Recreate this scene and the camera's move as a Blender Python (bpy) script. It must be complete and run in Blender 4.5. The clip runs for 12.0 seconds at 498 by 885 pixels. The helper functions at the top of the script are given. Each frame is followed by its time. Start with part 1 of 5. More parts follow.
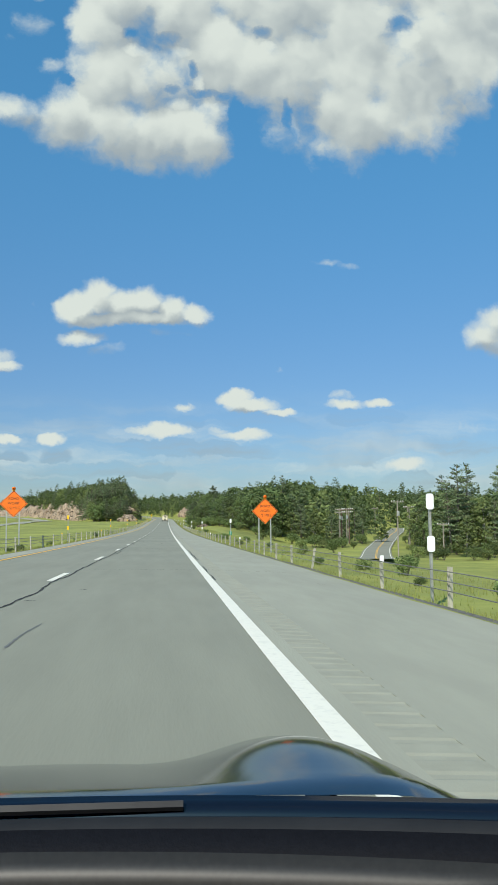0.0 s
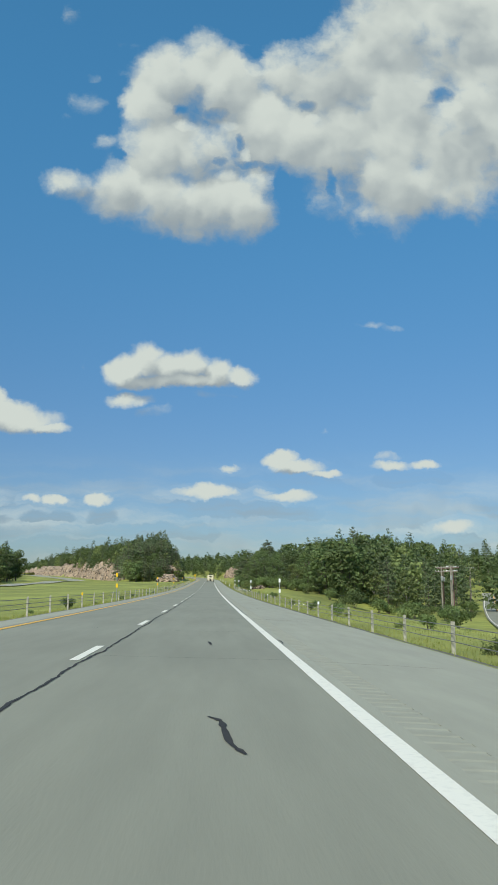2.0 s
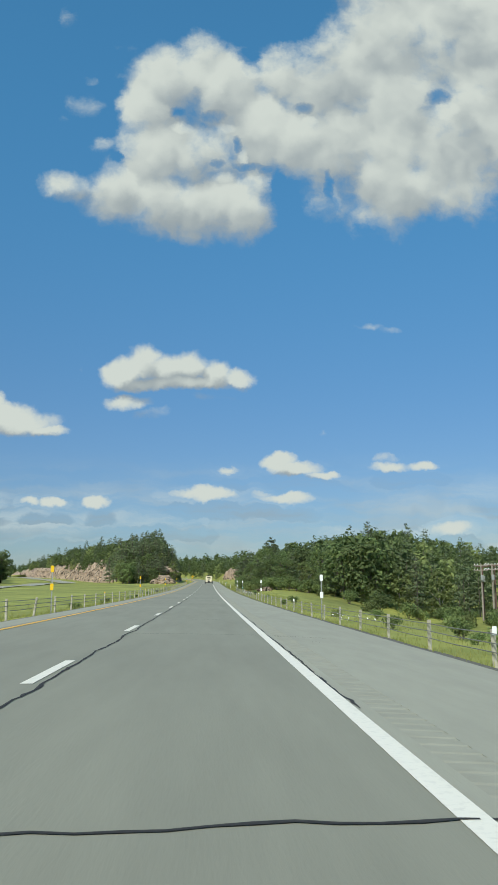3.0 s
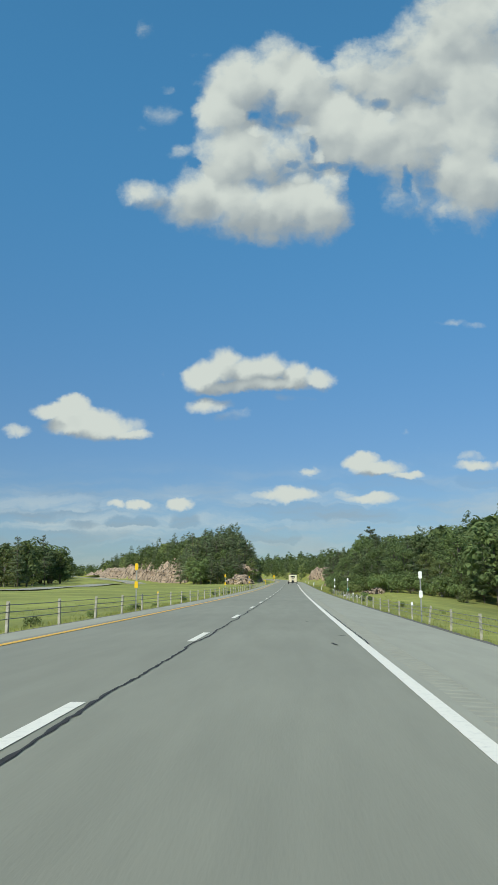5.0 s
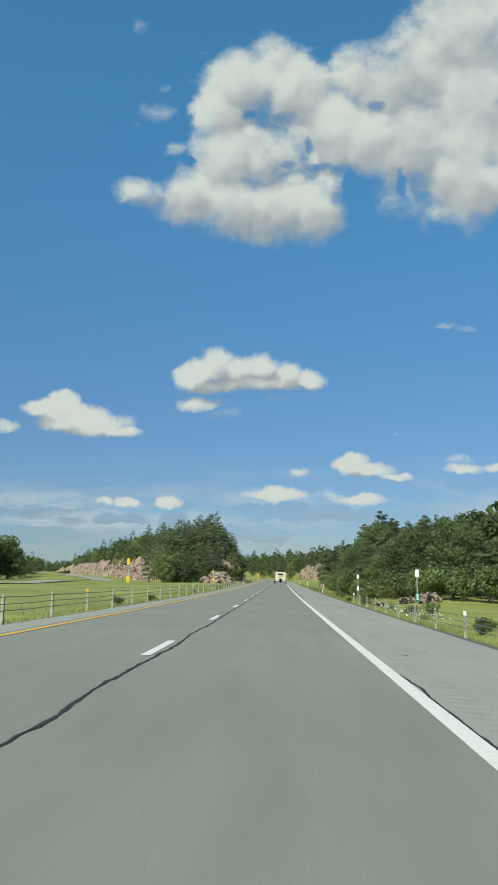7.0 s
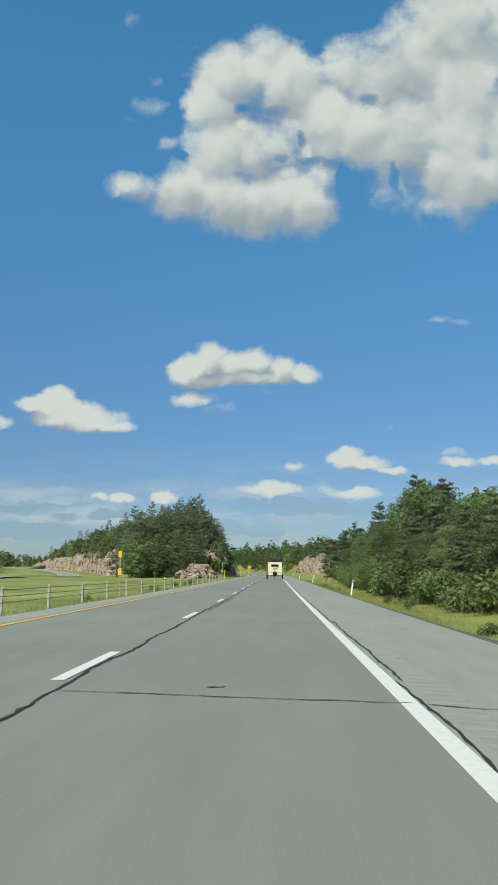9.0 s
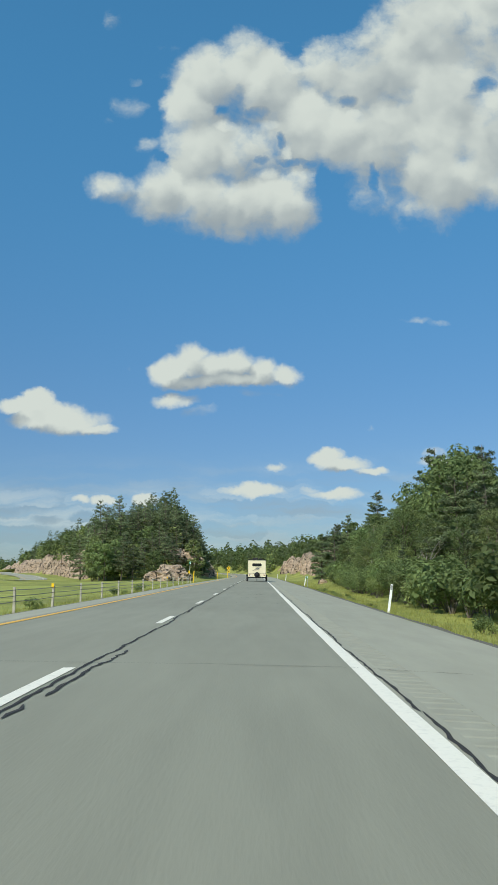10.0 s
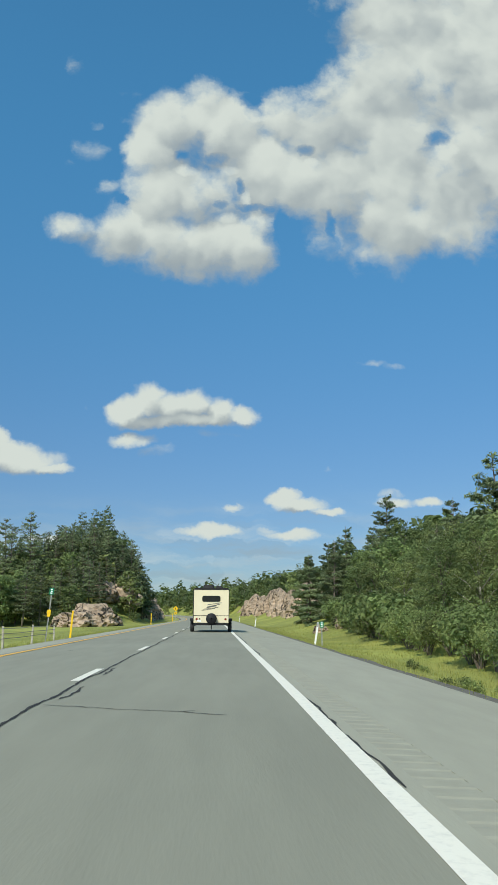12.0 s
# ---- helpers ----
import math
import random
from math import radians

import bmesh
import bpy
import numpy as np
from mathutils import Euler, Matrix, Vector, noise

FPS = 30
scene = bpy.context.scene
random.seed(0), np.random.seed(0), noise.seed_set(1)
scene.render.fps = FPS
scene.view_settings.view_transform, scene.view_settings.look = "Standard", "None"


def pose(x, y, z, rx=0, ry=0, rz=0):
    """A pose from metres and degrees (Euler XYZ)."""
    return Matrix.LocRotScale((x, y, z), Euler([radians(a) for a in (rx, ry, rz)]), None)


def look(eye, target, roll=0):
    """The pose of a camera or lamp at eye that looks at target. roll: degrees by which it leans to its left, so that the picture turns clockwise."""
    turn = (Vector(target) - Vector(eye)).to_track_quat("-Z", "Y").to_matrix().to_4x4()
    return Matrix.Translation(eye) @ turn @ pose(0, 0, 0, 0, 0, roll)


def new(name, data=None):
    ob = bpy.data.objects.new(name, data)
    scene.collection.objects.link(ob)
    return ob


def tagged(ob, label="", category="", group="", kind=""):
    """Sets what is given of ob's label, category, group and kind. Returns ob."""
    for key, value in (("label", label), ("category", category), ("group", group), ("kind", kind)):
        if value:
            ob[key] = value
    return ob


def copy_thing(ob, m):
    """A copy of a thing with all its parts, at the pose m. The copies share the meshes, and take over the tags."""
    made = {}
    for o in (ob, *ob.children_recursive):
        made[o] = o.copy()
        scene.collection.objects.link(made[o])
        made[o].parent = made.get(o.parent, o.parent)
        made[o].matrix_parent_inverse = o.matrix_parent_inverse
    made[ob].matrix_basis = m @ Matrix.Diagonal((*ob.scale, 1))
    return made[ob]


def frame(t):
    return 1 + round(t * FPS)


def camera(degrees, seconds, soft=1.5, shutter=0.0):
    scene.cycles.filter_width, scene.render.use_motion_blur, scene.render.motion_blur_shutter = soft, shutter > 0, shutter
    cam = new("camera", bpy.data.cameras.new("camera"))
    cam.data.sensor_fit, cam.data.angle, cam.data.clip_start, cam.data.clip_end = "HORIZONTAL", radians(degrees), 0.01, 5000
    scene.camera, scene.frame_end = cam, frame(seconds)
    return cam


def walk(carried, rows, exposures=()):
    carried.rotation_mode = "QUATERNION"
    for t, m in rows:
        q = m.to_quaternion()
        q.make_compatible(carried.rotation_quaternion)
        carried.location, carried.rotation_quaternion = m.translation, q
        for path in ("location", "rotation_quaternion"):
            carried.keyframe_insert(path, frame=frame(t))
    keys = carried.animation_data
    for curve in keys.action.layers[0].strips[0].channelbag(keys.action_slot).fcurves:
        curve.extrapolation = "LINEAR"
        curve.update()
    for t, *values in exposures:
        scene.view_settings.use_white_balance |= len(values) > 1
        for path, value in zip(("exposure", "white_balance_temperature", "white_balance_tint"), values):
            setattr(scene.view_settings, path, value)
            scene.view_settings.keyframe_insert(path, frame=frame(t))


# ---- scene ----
cam = camera(34.81, 12.0, soft=1.0)
PATH = [
    (0.0, pose(0.000, 0.00, 1.211, 95.45, 0.53, -5.95)),
    (0.5, pose(-0.185, 13.43, 1.044, 98.93, 0.74, -3.32)),
    (1.0, pose(-0.341, 26.91, 0.888, 99.90, 0.09, -2.34)),
    (1.5, pose(-0.436, 40.44, 0.745, 99.83, 0.02, -2.43)),
    (2.0, pose(-0.440, 54.09, 0.615, 99.88, -0.04, -2.75)),
    (2.5, pose(-0.395, 67.83, 0.497, 99.97, 0.27, -2.94)),
    (3.0, pose(-0.391, 81.55, 0.392, 100.02, 0.14, -2.85)),
    (3.5, pose(-0.456, 95.18, 0.302, 99.93, -0.16, -2.07)),
    (3.7, pose(-0.455, 100.55, 0.270, 99.93, -0.16, -0.92)),
    (5.5, pose(-0.450, 148.89, 0.077, 100.15, 0.09, 3.29)),
    (6.0, pose(-0.493, 162.19, 0.053, 100.11, -0.27, 2.99)),
    (6.5, pose(-0.530, 175.43, 0.042, 100.08, -0.56, 2.46)),
    (7.0, pose(-0.507, 188.65, 0.044, 100.08, -0.74, 2.20)),
    (9.0, pose(-0.245, 241.37, 0.176, 99.69, -0.26, 1.90)),
    (9.5, pose(-0.235, 254.48, 0.240, 99.75, -0.02, 1.32)),
    (10.0, pose(-0.257, 267.58, 0.316, 99.79, 0.26, 0.64)),
    (10.5, pose(-0.245, 280.77, 0.405, 99.95, 0.70, -0.12)),
    (11.0, pose(-0.226, 294.14, 0.508, 101.00, 0.35, -1.33)),
    (11.5, pose(-0.220, 307.59, 0.625, 101.78, 0.27, -2.28)),
    (12.0, pose(-0.195, 321.05, 0.754, 102.68, 0.46, -2.45)),
]
EXPOSURES = [(0.0, 0.10), (0.3, -0.10), (0.5, -0.19), (1.0, -0.18), (1.7, -0.08), (3.5, -0.06), (5.5, -0.07), (9.0, -0.05), (12.0, 0.0)]
walk(cam, PATH, exposures=EXPOSURES)

# ---------- world: Nishita sky with fair-weather clouds, and one sun ----------
SUN_EL, SUN_BACK = 43.0, 27.0  # the sun stands behind the road's direction, to its left
world = bpy.data.worlds.new("sky")
scene.world = world
world.use_nodes = True
wt = world.node_tree


def wnode(kind, **inputs):
    """A node of the sky's tree; inputs by index i0, i1, ... take a value or a socket."""
    n = wt.nodes.new(kind)
    for key, value in inputs.items():
        s = n.inputs[int(key[1:])]
        if isinstance(value, bpy.types.NodeSocket):
            wt.links.new(value, s)
        else:
            s.default_value = value
    return n


def wmath(op, a, b=0.0, c=0.0):
    n = wnode("ShaderNodeMath", i0=a, i1=b, i2=c)
    n.operation = op
    return n.outputs[0]


def wvec(op, a, b=(0, 0, 0), out=0):
    n = wnode("ShaderNodeVectorMath", i0=a, i1=b)
    n.operation = op
    return n.outputs[out]


def wstep(x, lo, hi):
    n = wnode("ShaderNodeMapRange", i0=x, i1=lo, i2=hi, i3=0.0, i4=1.0)
    n.interpolation_type = "SMOOTHSTEP"
    return n.outputs[0]


def wmix(f, a, b):
    n = wt.nodes.new("ShaderNodeMix")
    n.data_type = "RGBA"
    for s, value in ((n.inputs[0], f), (n.inputs[6], a), (n.inputs[7], b)):
        if isinstance(value, bpy.types.NodeSocket):
            wt.links.new(value, s)
        else:
            s.default_value = value
    return n.outputs[2]


def wnoise(p, scale, detail, rough):
    n = wnode("ShaderNodeTexNoise", i0=p, i2=scale, i3=detail, i4=rough)
    return n


way = wt.nodes.new("ShaderNodeTexCoord").outputs["Generated"]
xyz = wnode("ShaderNodeSeparateXYZ", i0=way)
ahead = wmath("MAXIMUM", wmath("ABSOLUTE", xyz.outputs[1]), 0.05)
uv = wnode("ShaderNodeCombineXYZ", i0=wmath("DIVIDE", xyz.outputs[0], ahead), i1=wmath("DIVIDE", xyz.outputs[2], ahead), i2=0.0).outputs[0]
drift = wvec("SUBTRACT", wnoise(uv, 10.0, 2.0, 0.5).outputs[1], (0.5, 0.5, 0.5))
ripple = wvec("SUBTRACT", wnoise(uv, 32.0, 5.0, 0.65).outputs[1], (0.5, 0.5, 0.5))
uv = wvec("ADD", uv, wvec("ADD", wvec("MULTIPLY", drift, (0.024, 0.020, 0.0)), wvec("MULTIPLY", ripple, (0.024, 0.020, 0.0))))

PUFFS, GAPS = [], []


def puff(u, v, ru, rv, amount):
    PUFFS.append((u, v, ru, rv, amount))


def gap(u, v, ru, rv, amount):
    GAPS.append((u, v, ru, rv, amount))


puff(-0.191, 0.525, 0.047, 0.024, 0.64)
puff(-0.214, 0.519, 0.030, 0.016, -0.03)
puff(-0.125, 0.517, 0.047, 0.042, 1.00)
puff(-0.071, 0.504, 0.060, 0.046, 1.00)
puff(-0.010, 0.503, 0.060, 0.050, 1.00)
puff(0.043, 0.497, 0.038, 0.044, 1.00)
puff(0.059, 0.530, 0.031, 0.034, 0.56)
puff(-0.071, 0.583, 0.049, 0.058, 1.00)
puff(-0.025, 0.573, 0.052, 0.047, 1.00)
puff(-0.087, 0.643, 0.037, 0.049, 1.00)
puff(-0.104, 0.695, 0.049, 0.039, 0.07)
puff(-0.048, 0.685, 0.062, 0.050, 1.00)
puff(-0.009, 0.727, 0.043, 0.042, 0.56)
puff(0.022, 0.674, 0.053, 0.059, 1.00)
puff(-0.021, 0.763, 0.031, 0.018, -0.08)
puff(-0.178, 0.645, 0.047, 0.032, 0.02)
puff(-0.209, 0.625, 0.034, 0.018, -0.03)
puff(-0.149, 0.585, 0.031, 0.023, -0.03)
puff(-0.124, 0.735, 0.031, 0.018, -0.05)
puff(-0.163, 0.680, 0.021, 0.014, -0.05)
puff(-0.200, 0.783, 0.028, 0.031, -0.12)
puff(0.068, 0.613, 0.061, 0.068, 1.00)
puff(0.100, 0.697, 0.045, 0.042, 0.90)
puff(0.114, 0.603, 0.060, 0.058, 1.00)
puff(0.139, 0.679, 0.061, 0.061, 1.00)
puff(0.175, 0.610, 0.069, 0.086, 1.00)
puff(0.193, 0.703, 0.061, 0.079, 1.00)
puff(0.244, 0.633, 0.077, 0.146, 1.00)
puff(0.242, 0.762, 0.070, 0.090, 1.00)
puff(0.180, 0.765, 0.036, 0.048, 0.07)
puff(0.263, 0.541, 0.059, 0.051, 1.00)
puff(0.142, 0.512, 0.064, 0.045, 0.07)
puff(0.176, 0.519, 0.040, 0.048, 0.04)
puff(0.111, 0.496, 0.026, 0.023, -0.05)
puff(0.226, 0.550, 0.042, 0.040, 1.00)
puff(0.332, 0.589, 0.076, 0.085, 1.00)
puff(0.388, 0.637, 0.080, 0.086, 1.00)
puff(0.437, 0.704, 0.093, 0.098, 1.00)
puff(0.384, 0.819, 0.173, 0.154, 1.00)
puff(0.310, 0.876, 0.132, 0.104, 1.00)
puff(0.522, 0.814, 0.128, 0.142, 1.00)
puff(-0.110, 0.268, 0.024, 0.018, 1.00)
puff(-0.084, 0.290, 0.021, 0.019, 1.00)
puff(-0.054, 0.271, 0.028, 0.023, 1.00)
puff(-0.026, 0.278, 0.023, 0.021, 1.00)
puff(0.004, 0.267, 0.026, 0.020, 1.00)
puff(0.037, 0.261, 0.022, 0.014, 1.00)
puff(-0.040, 0.254, 0.077, 0.010, 1.00)
puff(-0.007, 0.235, 0.034, 0.008, 0.04)
puff(0.025, 0.234, 0.020, 0.007, 0.02)
puff(-0.105, 0.229, 0.035, 0.010, 0.56)
puff(-0.072, 0.213, 0.039, 0.013, 0.04)
puff(-0.165, 0.272, 0.008, 0.009, -0.12)
puff(-0.283, 0.231, 0.022, 0.015, 1.00)
puff(-0.313, 0.226, 0.030, 0.011, 0.90)
puff(-0.267, 0.212, 0.043, 0.017, 1.00)
puff(-0.237, 0.201, 0.041, 0.015, 1.00)
puff(-0.207, 0.191, 0.026, 0.008, 0.90)
puff(-0.360, 0.199, 0.023, 0.010, 0.64)
puff(-0.290, 0.205, 0.036, 0.012, 0.64)
puff(0.086, 0.153, 0.021, 0.011, 1.00)
puff(0.110, 0.143, 0.032, 0.009, 1.00)
puff(0.142, 0.134, 0.025, 0.006, 0.90)
puff(0.024, 0.142, 0.016, 0.007, 0.56)
puff(-0.007, 0.109, 0.044, 0.008, 1.00)
puff(-0.011, 0.114, 0.025, 0.007, 0.64)
puff(0.088, 0.105, 0.030, 0.006, 1.00)
puff(0.067, 0.110, 0.016, 0.007, 0.64)
puff(0.108, 0.102, 0.022, 0.007, 0.56)
puff(0.234, 0.146, 0.029, 0.008, 0.56)
puff(-0.007, 0.078, 0.008, 0.008, 0.07)
puff(0.144, 0.190, 0.013, 0.008, 0.00)
puff(0.164, 0.170, 0.014, 0.006, -0.03)
puff(0.206, 0.335, 0.025, 0.009, 0.07)
puff(0.235, 0.329, 0.022, 0.008, 0.02)
puff(-0.226, 0.100, 0.018, 0.006, 0.64)
puff(-0.195, 0.100, 0.016, 0.006, 0.90)
puff(-0.141, 0.102, 0.017, 0.008, 0.95)
puff(-0.277, 0.098, 0.025, 0.006, 0.07)
puff(-0.329, 0.106, 0.091, 0.008, -0.03)
puff(-0.125, 0.084, 0.089, 0.008, 0.00)
puff(-0.262, 0.084, 0.120, 0.007, 0.00)
puff(-0.327, 0.077, 0.101, 0.008, -0.05)
puff(-0.060, 0.077, 0.060, 0.006, -0.05)
puff(-0.189, 0.066, 0.118, 0.008, -0.08)
puff(0.423, 0.243, 0.033, 0.021, 1.00)
puff(0.439, 0.258, 0.031, 0.025, 1.00)
puff(0.454, 0.235, 0.039, 0.023, 1.00)
puff(0.411, 0.235, 0.023, 0.010, 0.56)
puff(0.230, 0.158, 0.029, 0.008, 0.07)
puff(0.275, 0.148, 0.021, 0.007, 0.90)
puff(0.403, 0.115, 0.075, 0.022, -0.05)
puff(0.307, 0.068, 0.026, 0.010, 1.00)
puff(0.158, 0.066, 0.021, 0.008, 0.04)
puff(0.250, 0.060, 0.030, 0.008, 0.02)
puff(-0.086, 0.276, 0.034, 0.016, 1.00)
puff(-0.050, 0.276, 0.034, 0.017, 1.00)
gap(0.006, 0.633, 0.022, 0.010, 1.00)
gap(0.037, 0.590, 0.009, 0.013, 0.90)
gap(0.006, 0.562, 0.014, 0.008, 0.90)
gap(0.048, 0.558, 0.027, 0.007, 0.80)
gap(0.094, 0.527, 0.015, 0.026, 1.00)
gap(0.124, 0.649, 0.014, 0.010, 0.70)
gap(0.076, 0.552, 0.012, 0.008, 0.80)
gap(0.159, 0.536, 0.007, 0.025, 0.60)
gap(0.318, 0.669, 0.021, 0.015, 1.00)
gap(0.050, 0.723, 0.020, 0.014, 0.80)
gap(-0.048, 0.637, 0.017, 0.009, 0.40)
gap(-0.125, 0.567, 0.011, 0.008, 0.50)


def cloud_field(p):
    """Above 0 inside a cloud; every puff is a soft oval in the sky."""
    field = None
    for u, v, ru, rv, amount in PUFFS:
        q = wvec("MULTIPLY", wvec("SUBTRACT", p, (u, v, 0)), (1 / ru, 1 / rv, 0))
        f = wmath("SUBTRACT", amount, wmath("MULTIPLY", wvec("DOT_PRODUCT", q, q, 1), 0.8))
        field = f if field is None else wmath("SMOOTH_MAX", field, f, 0.25)
    for u, v, ru, rv, amount in GAPS:
        q = wvec("MULTIPLY", wvec("SUBTRACT", p, (u, v, 0)), (1 / ru, 1 / rv, 0))
        f = wmath("SUBTRACT", 1.0, wvec("DOT_PRODUCT", q, q, 1))
        field = wmath("SUBTRACT", field, wmath("MULTIPLY", wmath("MAXIMUM", f, 0.0), 0.42))
    # scattered clouds go on over the rest of the sky, behind and beside
    rest = wmath("SUBTRACT", wnoise(way, 3.0, 5.0, 0.55).outputs[0], 0.56)
    out_of_view = wstep(xyz.outputs[1], 0.45, 0.1)
    rest = wmath("MULTIPLY_ADD", wmath("MULTIPLY", rest, 4.0), out_of_view, wmath("MULTIPLY_ADD", out_of_view, 3.0, -3.0))
    field = wmath("MAXIMUM", wmath("MAXIMUM", field, -1.0), rest)
    return field


SUNWARD = (-0.008, 0.020, 0.0)
broad = wmath("SUBTRACT", wnoise(uv, 9.0, 3.0, 0.55).outputs[0], 0.5)


def heads(p):
    """Soft round heads of a cumulus."""
    n = wnode("ShaderNodeTexVoronoi", i0=p, i2=30.0, i3=1.5, i4=0.5)
    n.feature = "SMOOTH_F1"
    n.inputs["Smoothness"].default_value = 0.7
    return wmath("MULTIPLY", wmath("SUBTRACT", 0.52, n.outputs[0]), 0.16)


def body(p):
    return wmath("ADD", cloud_field(p), heads(p))


shape = body(uv)
wisps = wmath("SUBTRACT", wnoise(uv, 15.0, 9.0, 0.62).outputs[0], 0.5)
field = wmath("MULTIPLY_ADD", wisps, 2.3, wmath("MULTIPLY_ADD", broad, 0.9, shape))
soft_wisps = wmath("SUBTRACT", wnoise(uv, 16.0, 2.5, 0.5).outputs[0], 0.5)
relief = wmath("MULTIPLY", wmath("SUBTRACT", shape, body(wvec("ADD", uv, SUNWARD))), 1.0)
# thin level veils low in the sky
streaks = wnoise(wvec("MULTIPLY", uv, (5.0, 34.0, 0.0)), 1.0, 6.0, 0.6).outputs[0]
height = wmath("DIVIDE", xyz.outputs[2], ahead)
belt = wmath("MULTIPLY", wstep(height, 0.0, 0.05), wmath("SUBTRACT", 1.0, wstep(height, 0.07, 0.17)))
veil = wmath("MULTIPLY", wmath("MULTIPLY", wstep(streaks, 0.36, 0.68), belt), 0.55)
cover = wmath("MAXIMUM", wstep(field, -0.34, 0.72), veil)
lit = wstep(wmath("ADD", relief, wmath("MULTIPLY_ADD", soft_wisps, 0.5, wmath("MULTIPLY_ADD", broad, 1.5, 0.56))), 0.0, 1.0)
cloud_colour = wmix(lit, (0.33, 0.39, 0.415, 1), (0.655, 0.715, 0.665, 1))
sky = wt.nodes.new("ShaderNodeTexSky")
sky.sky_type, sky.sun_disc = "NISHITA", False
sky.sun_elevation, sky.sun_rotation = radians(SUN_EL), radians(180 + SUN_BACK)
sky.air_density, sky.dust_density, sky.ozone_density = 1.0, 0.6, 2.0
SKY_STRENGTH = 0.11
low_sky = wstep(xyz.outputs[2], 0.05, 0.66)
blue = wvec("MULTIPLY", sky.outputs[0], wmix(low_sky, (0.485 * SKY_STRENGTH, 0.635 * SKY_STRENGTH, 0.81 * SKY_STRENGTH, 1), (0.60 * SKY_STRENGTH, 1.41 * SKY_STRENGTH, 1.55 * SKY_STRENGTH, 1)))
wt.links.new(wmix(cover, blue, cloud_colour), wt.nodes["Background"].inputs[0])
wt.nodes["Background"].inputs[1].default_value = 1.0
sun = new("sun", bpy.data.lights.new("sun", "SUN"))
sun.data.energy, sun.data.angle, sun.data.color = 4.1, radians(0.5), (1.0, 0.95, 0.84)
sun.matrix_world = look((-math.sin(radians(SUN_BACK)) * math.cos(radians(SUN_EL)), -math.cos(radians(SUN_BACK)) * math.cos(radians(SUN_EL)), math.sin(radians(SUN_EL))), (0, 0, 0))

# ---------- materials ----------


def material(name, base, other=None, scale=5.0, detail=5.0, rough=0.85, metal=0.0, bump=0.0, bump_scale=40.0, coat=0.0, island=0.0, translucent=0.0, low=0.35, high=0.65, stretch=(1, 1, 1), big=0.0, big_scale=0.05, per_object=0.0, crack=0.0, turn=(0, 0, 0)):
    """A node material: two colours mixed by noise at real-world size, with grain, wide stains and relief."""
    m = bpy.data.materials.new(name)
    m.use_nodes = True
    t = m.node_tree
    bsdf = t.nodes["Principled BSDF"]
    out = t.nodes["Material Output"]
    link = t.links.new
    place = t.nodes.new("ShaderNodeTexCoord").outputs["Object"]
    mapping = t.nodes.new("ShaderNodeMapping")
    mapping.inputs[3].default_value = stretch
    mapping.inputs[2].default_value = turn
    link(place, mapping.inputs[0])
    n = t.nodes.new("ShaderNodeTexNoise")
    n.inputs["Scale"].default_value, n.inputs["Detail"].default_value, n.inputs["Roughness"].default_value = scale, detail, 0.6
    link(mapping.outputs[0], n.inputs[0])
    ramp = t.nodes.new("ShaderNodeMapRange")
    ramp.inputs[1].default_value, ramp.inputs[2].default_value = low, high
    link(n.outputs[0], ramp.inputs[0])
    mix = t.nodes.new("ShaderNodeMix")
    mix.data_type = "RGBA"
    mix.inputs[6].default_value = (*base, 1)
    mix.inputs[7].default_value = (*(other or [c * 0.8 for c in base]), 1)
    link(ramp.outputs[0], mix.inputs[0])
    colour = mix.outputs[2]
    value = None

    def gain(amount, source):
        nonlocal value
        r = t.nodes.new("ShaderNodeMapRange")
        r.clamp = False
        r.inputs[3].default_value, r.inputs[4].default_value = 1 - amount, 1 + amount
        link(source, r.inputs[0])
        if value is None:
            value = r.outputs[0]
        else:
            k = t.nodes.new("ShaderNodeMath")
            k.operation = "MULTIPLY"
            link(value, k.inputs[0])
            link(r.outputs[0], k.inputs[1])
            value = k.outputs[0]

    if island:
        gain(island, t.nodes.new("ShaderNodeNewGeometry").outputs["Random Per Island"])
    if per_object:
        gain(per_object, t.nodes.new("ShaderNodeObjectInfo").outputs["Random"])
    if big:
        b = t.nodes.new("ShaderNodeTexNoise")
        b.inputs["Scale"].default_value, b.inputs["Detail"].default_value = big_scale, 3.0
        link(place, b.inputs[0])
        wide = t.nodes.new("ShaderNodeMapRange")
        wide.inputs[1].default_value, wide.inputs[2].default_value = 0.3, 0.7
        link(b.outputs[0], wide.inputs[0])
        gain(big, wide.outputs[0])
    if crack:
        warp = t.nodes.new("ShaderNodeVectorMath")
        warp.operation = "MULTIPLY_ADD"
        link(n.outputs[1], warp.inputs[0])
        warp.inputs[1].default_value = (1.6, 1.6, 1.6)
        link(mapping.outputs[0], warp.inputs[2])
        joints = t.nodes.new("ShaderNodeTexVoronoi")
        joints.feature = "DISTANCE_TO_EDGE"
        joints.inputs["Scale"].default_value = crack
        link(warp.outputs[0], joints.inputs[0])
        dark = t.nodes.new("ShaderNodeMapRange")
        dark.inputs[2].default_value, dark.inputs[3].default_value = 0.04, -0.6
        link(joints.outputs[0], dark.inputs[0])
        gain(0.55, dark.outputs[0])
    if value is not None:
        s = t.nodes.new("ShaderNodeVectorMath")
        s.operation = "SCALE"
        link(colour, s.inputs[0])
        link(value, s.inputs["Scale"])
        colour = s.outputs[0]
    link(colour, bsdf.inputs["Base Color"])
    bsdf.inputs["Roughness"].default_value = rough
    bsdf.inputs["Metallic"].default_value = metal
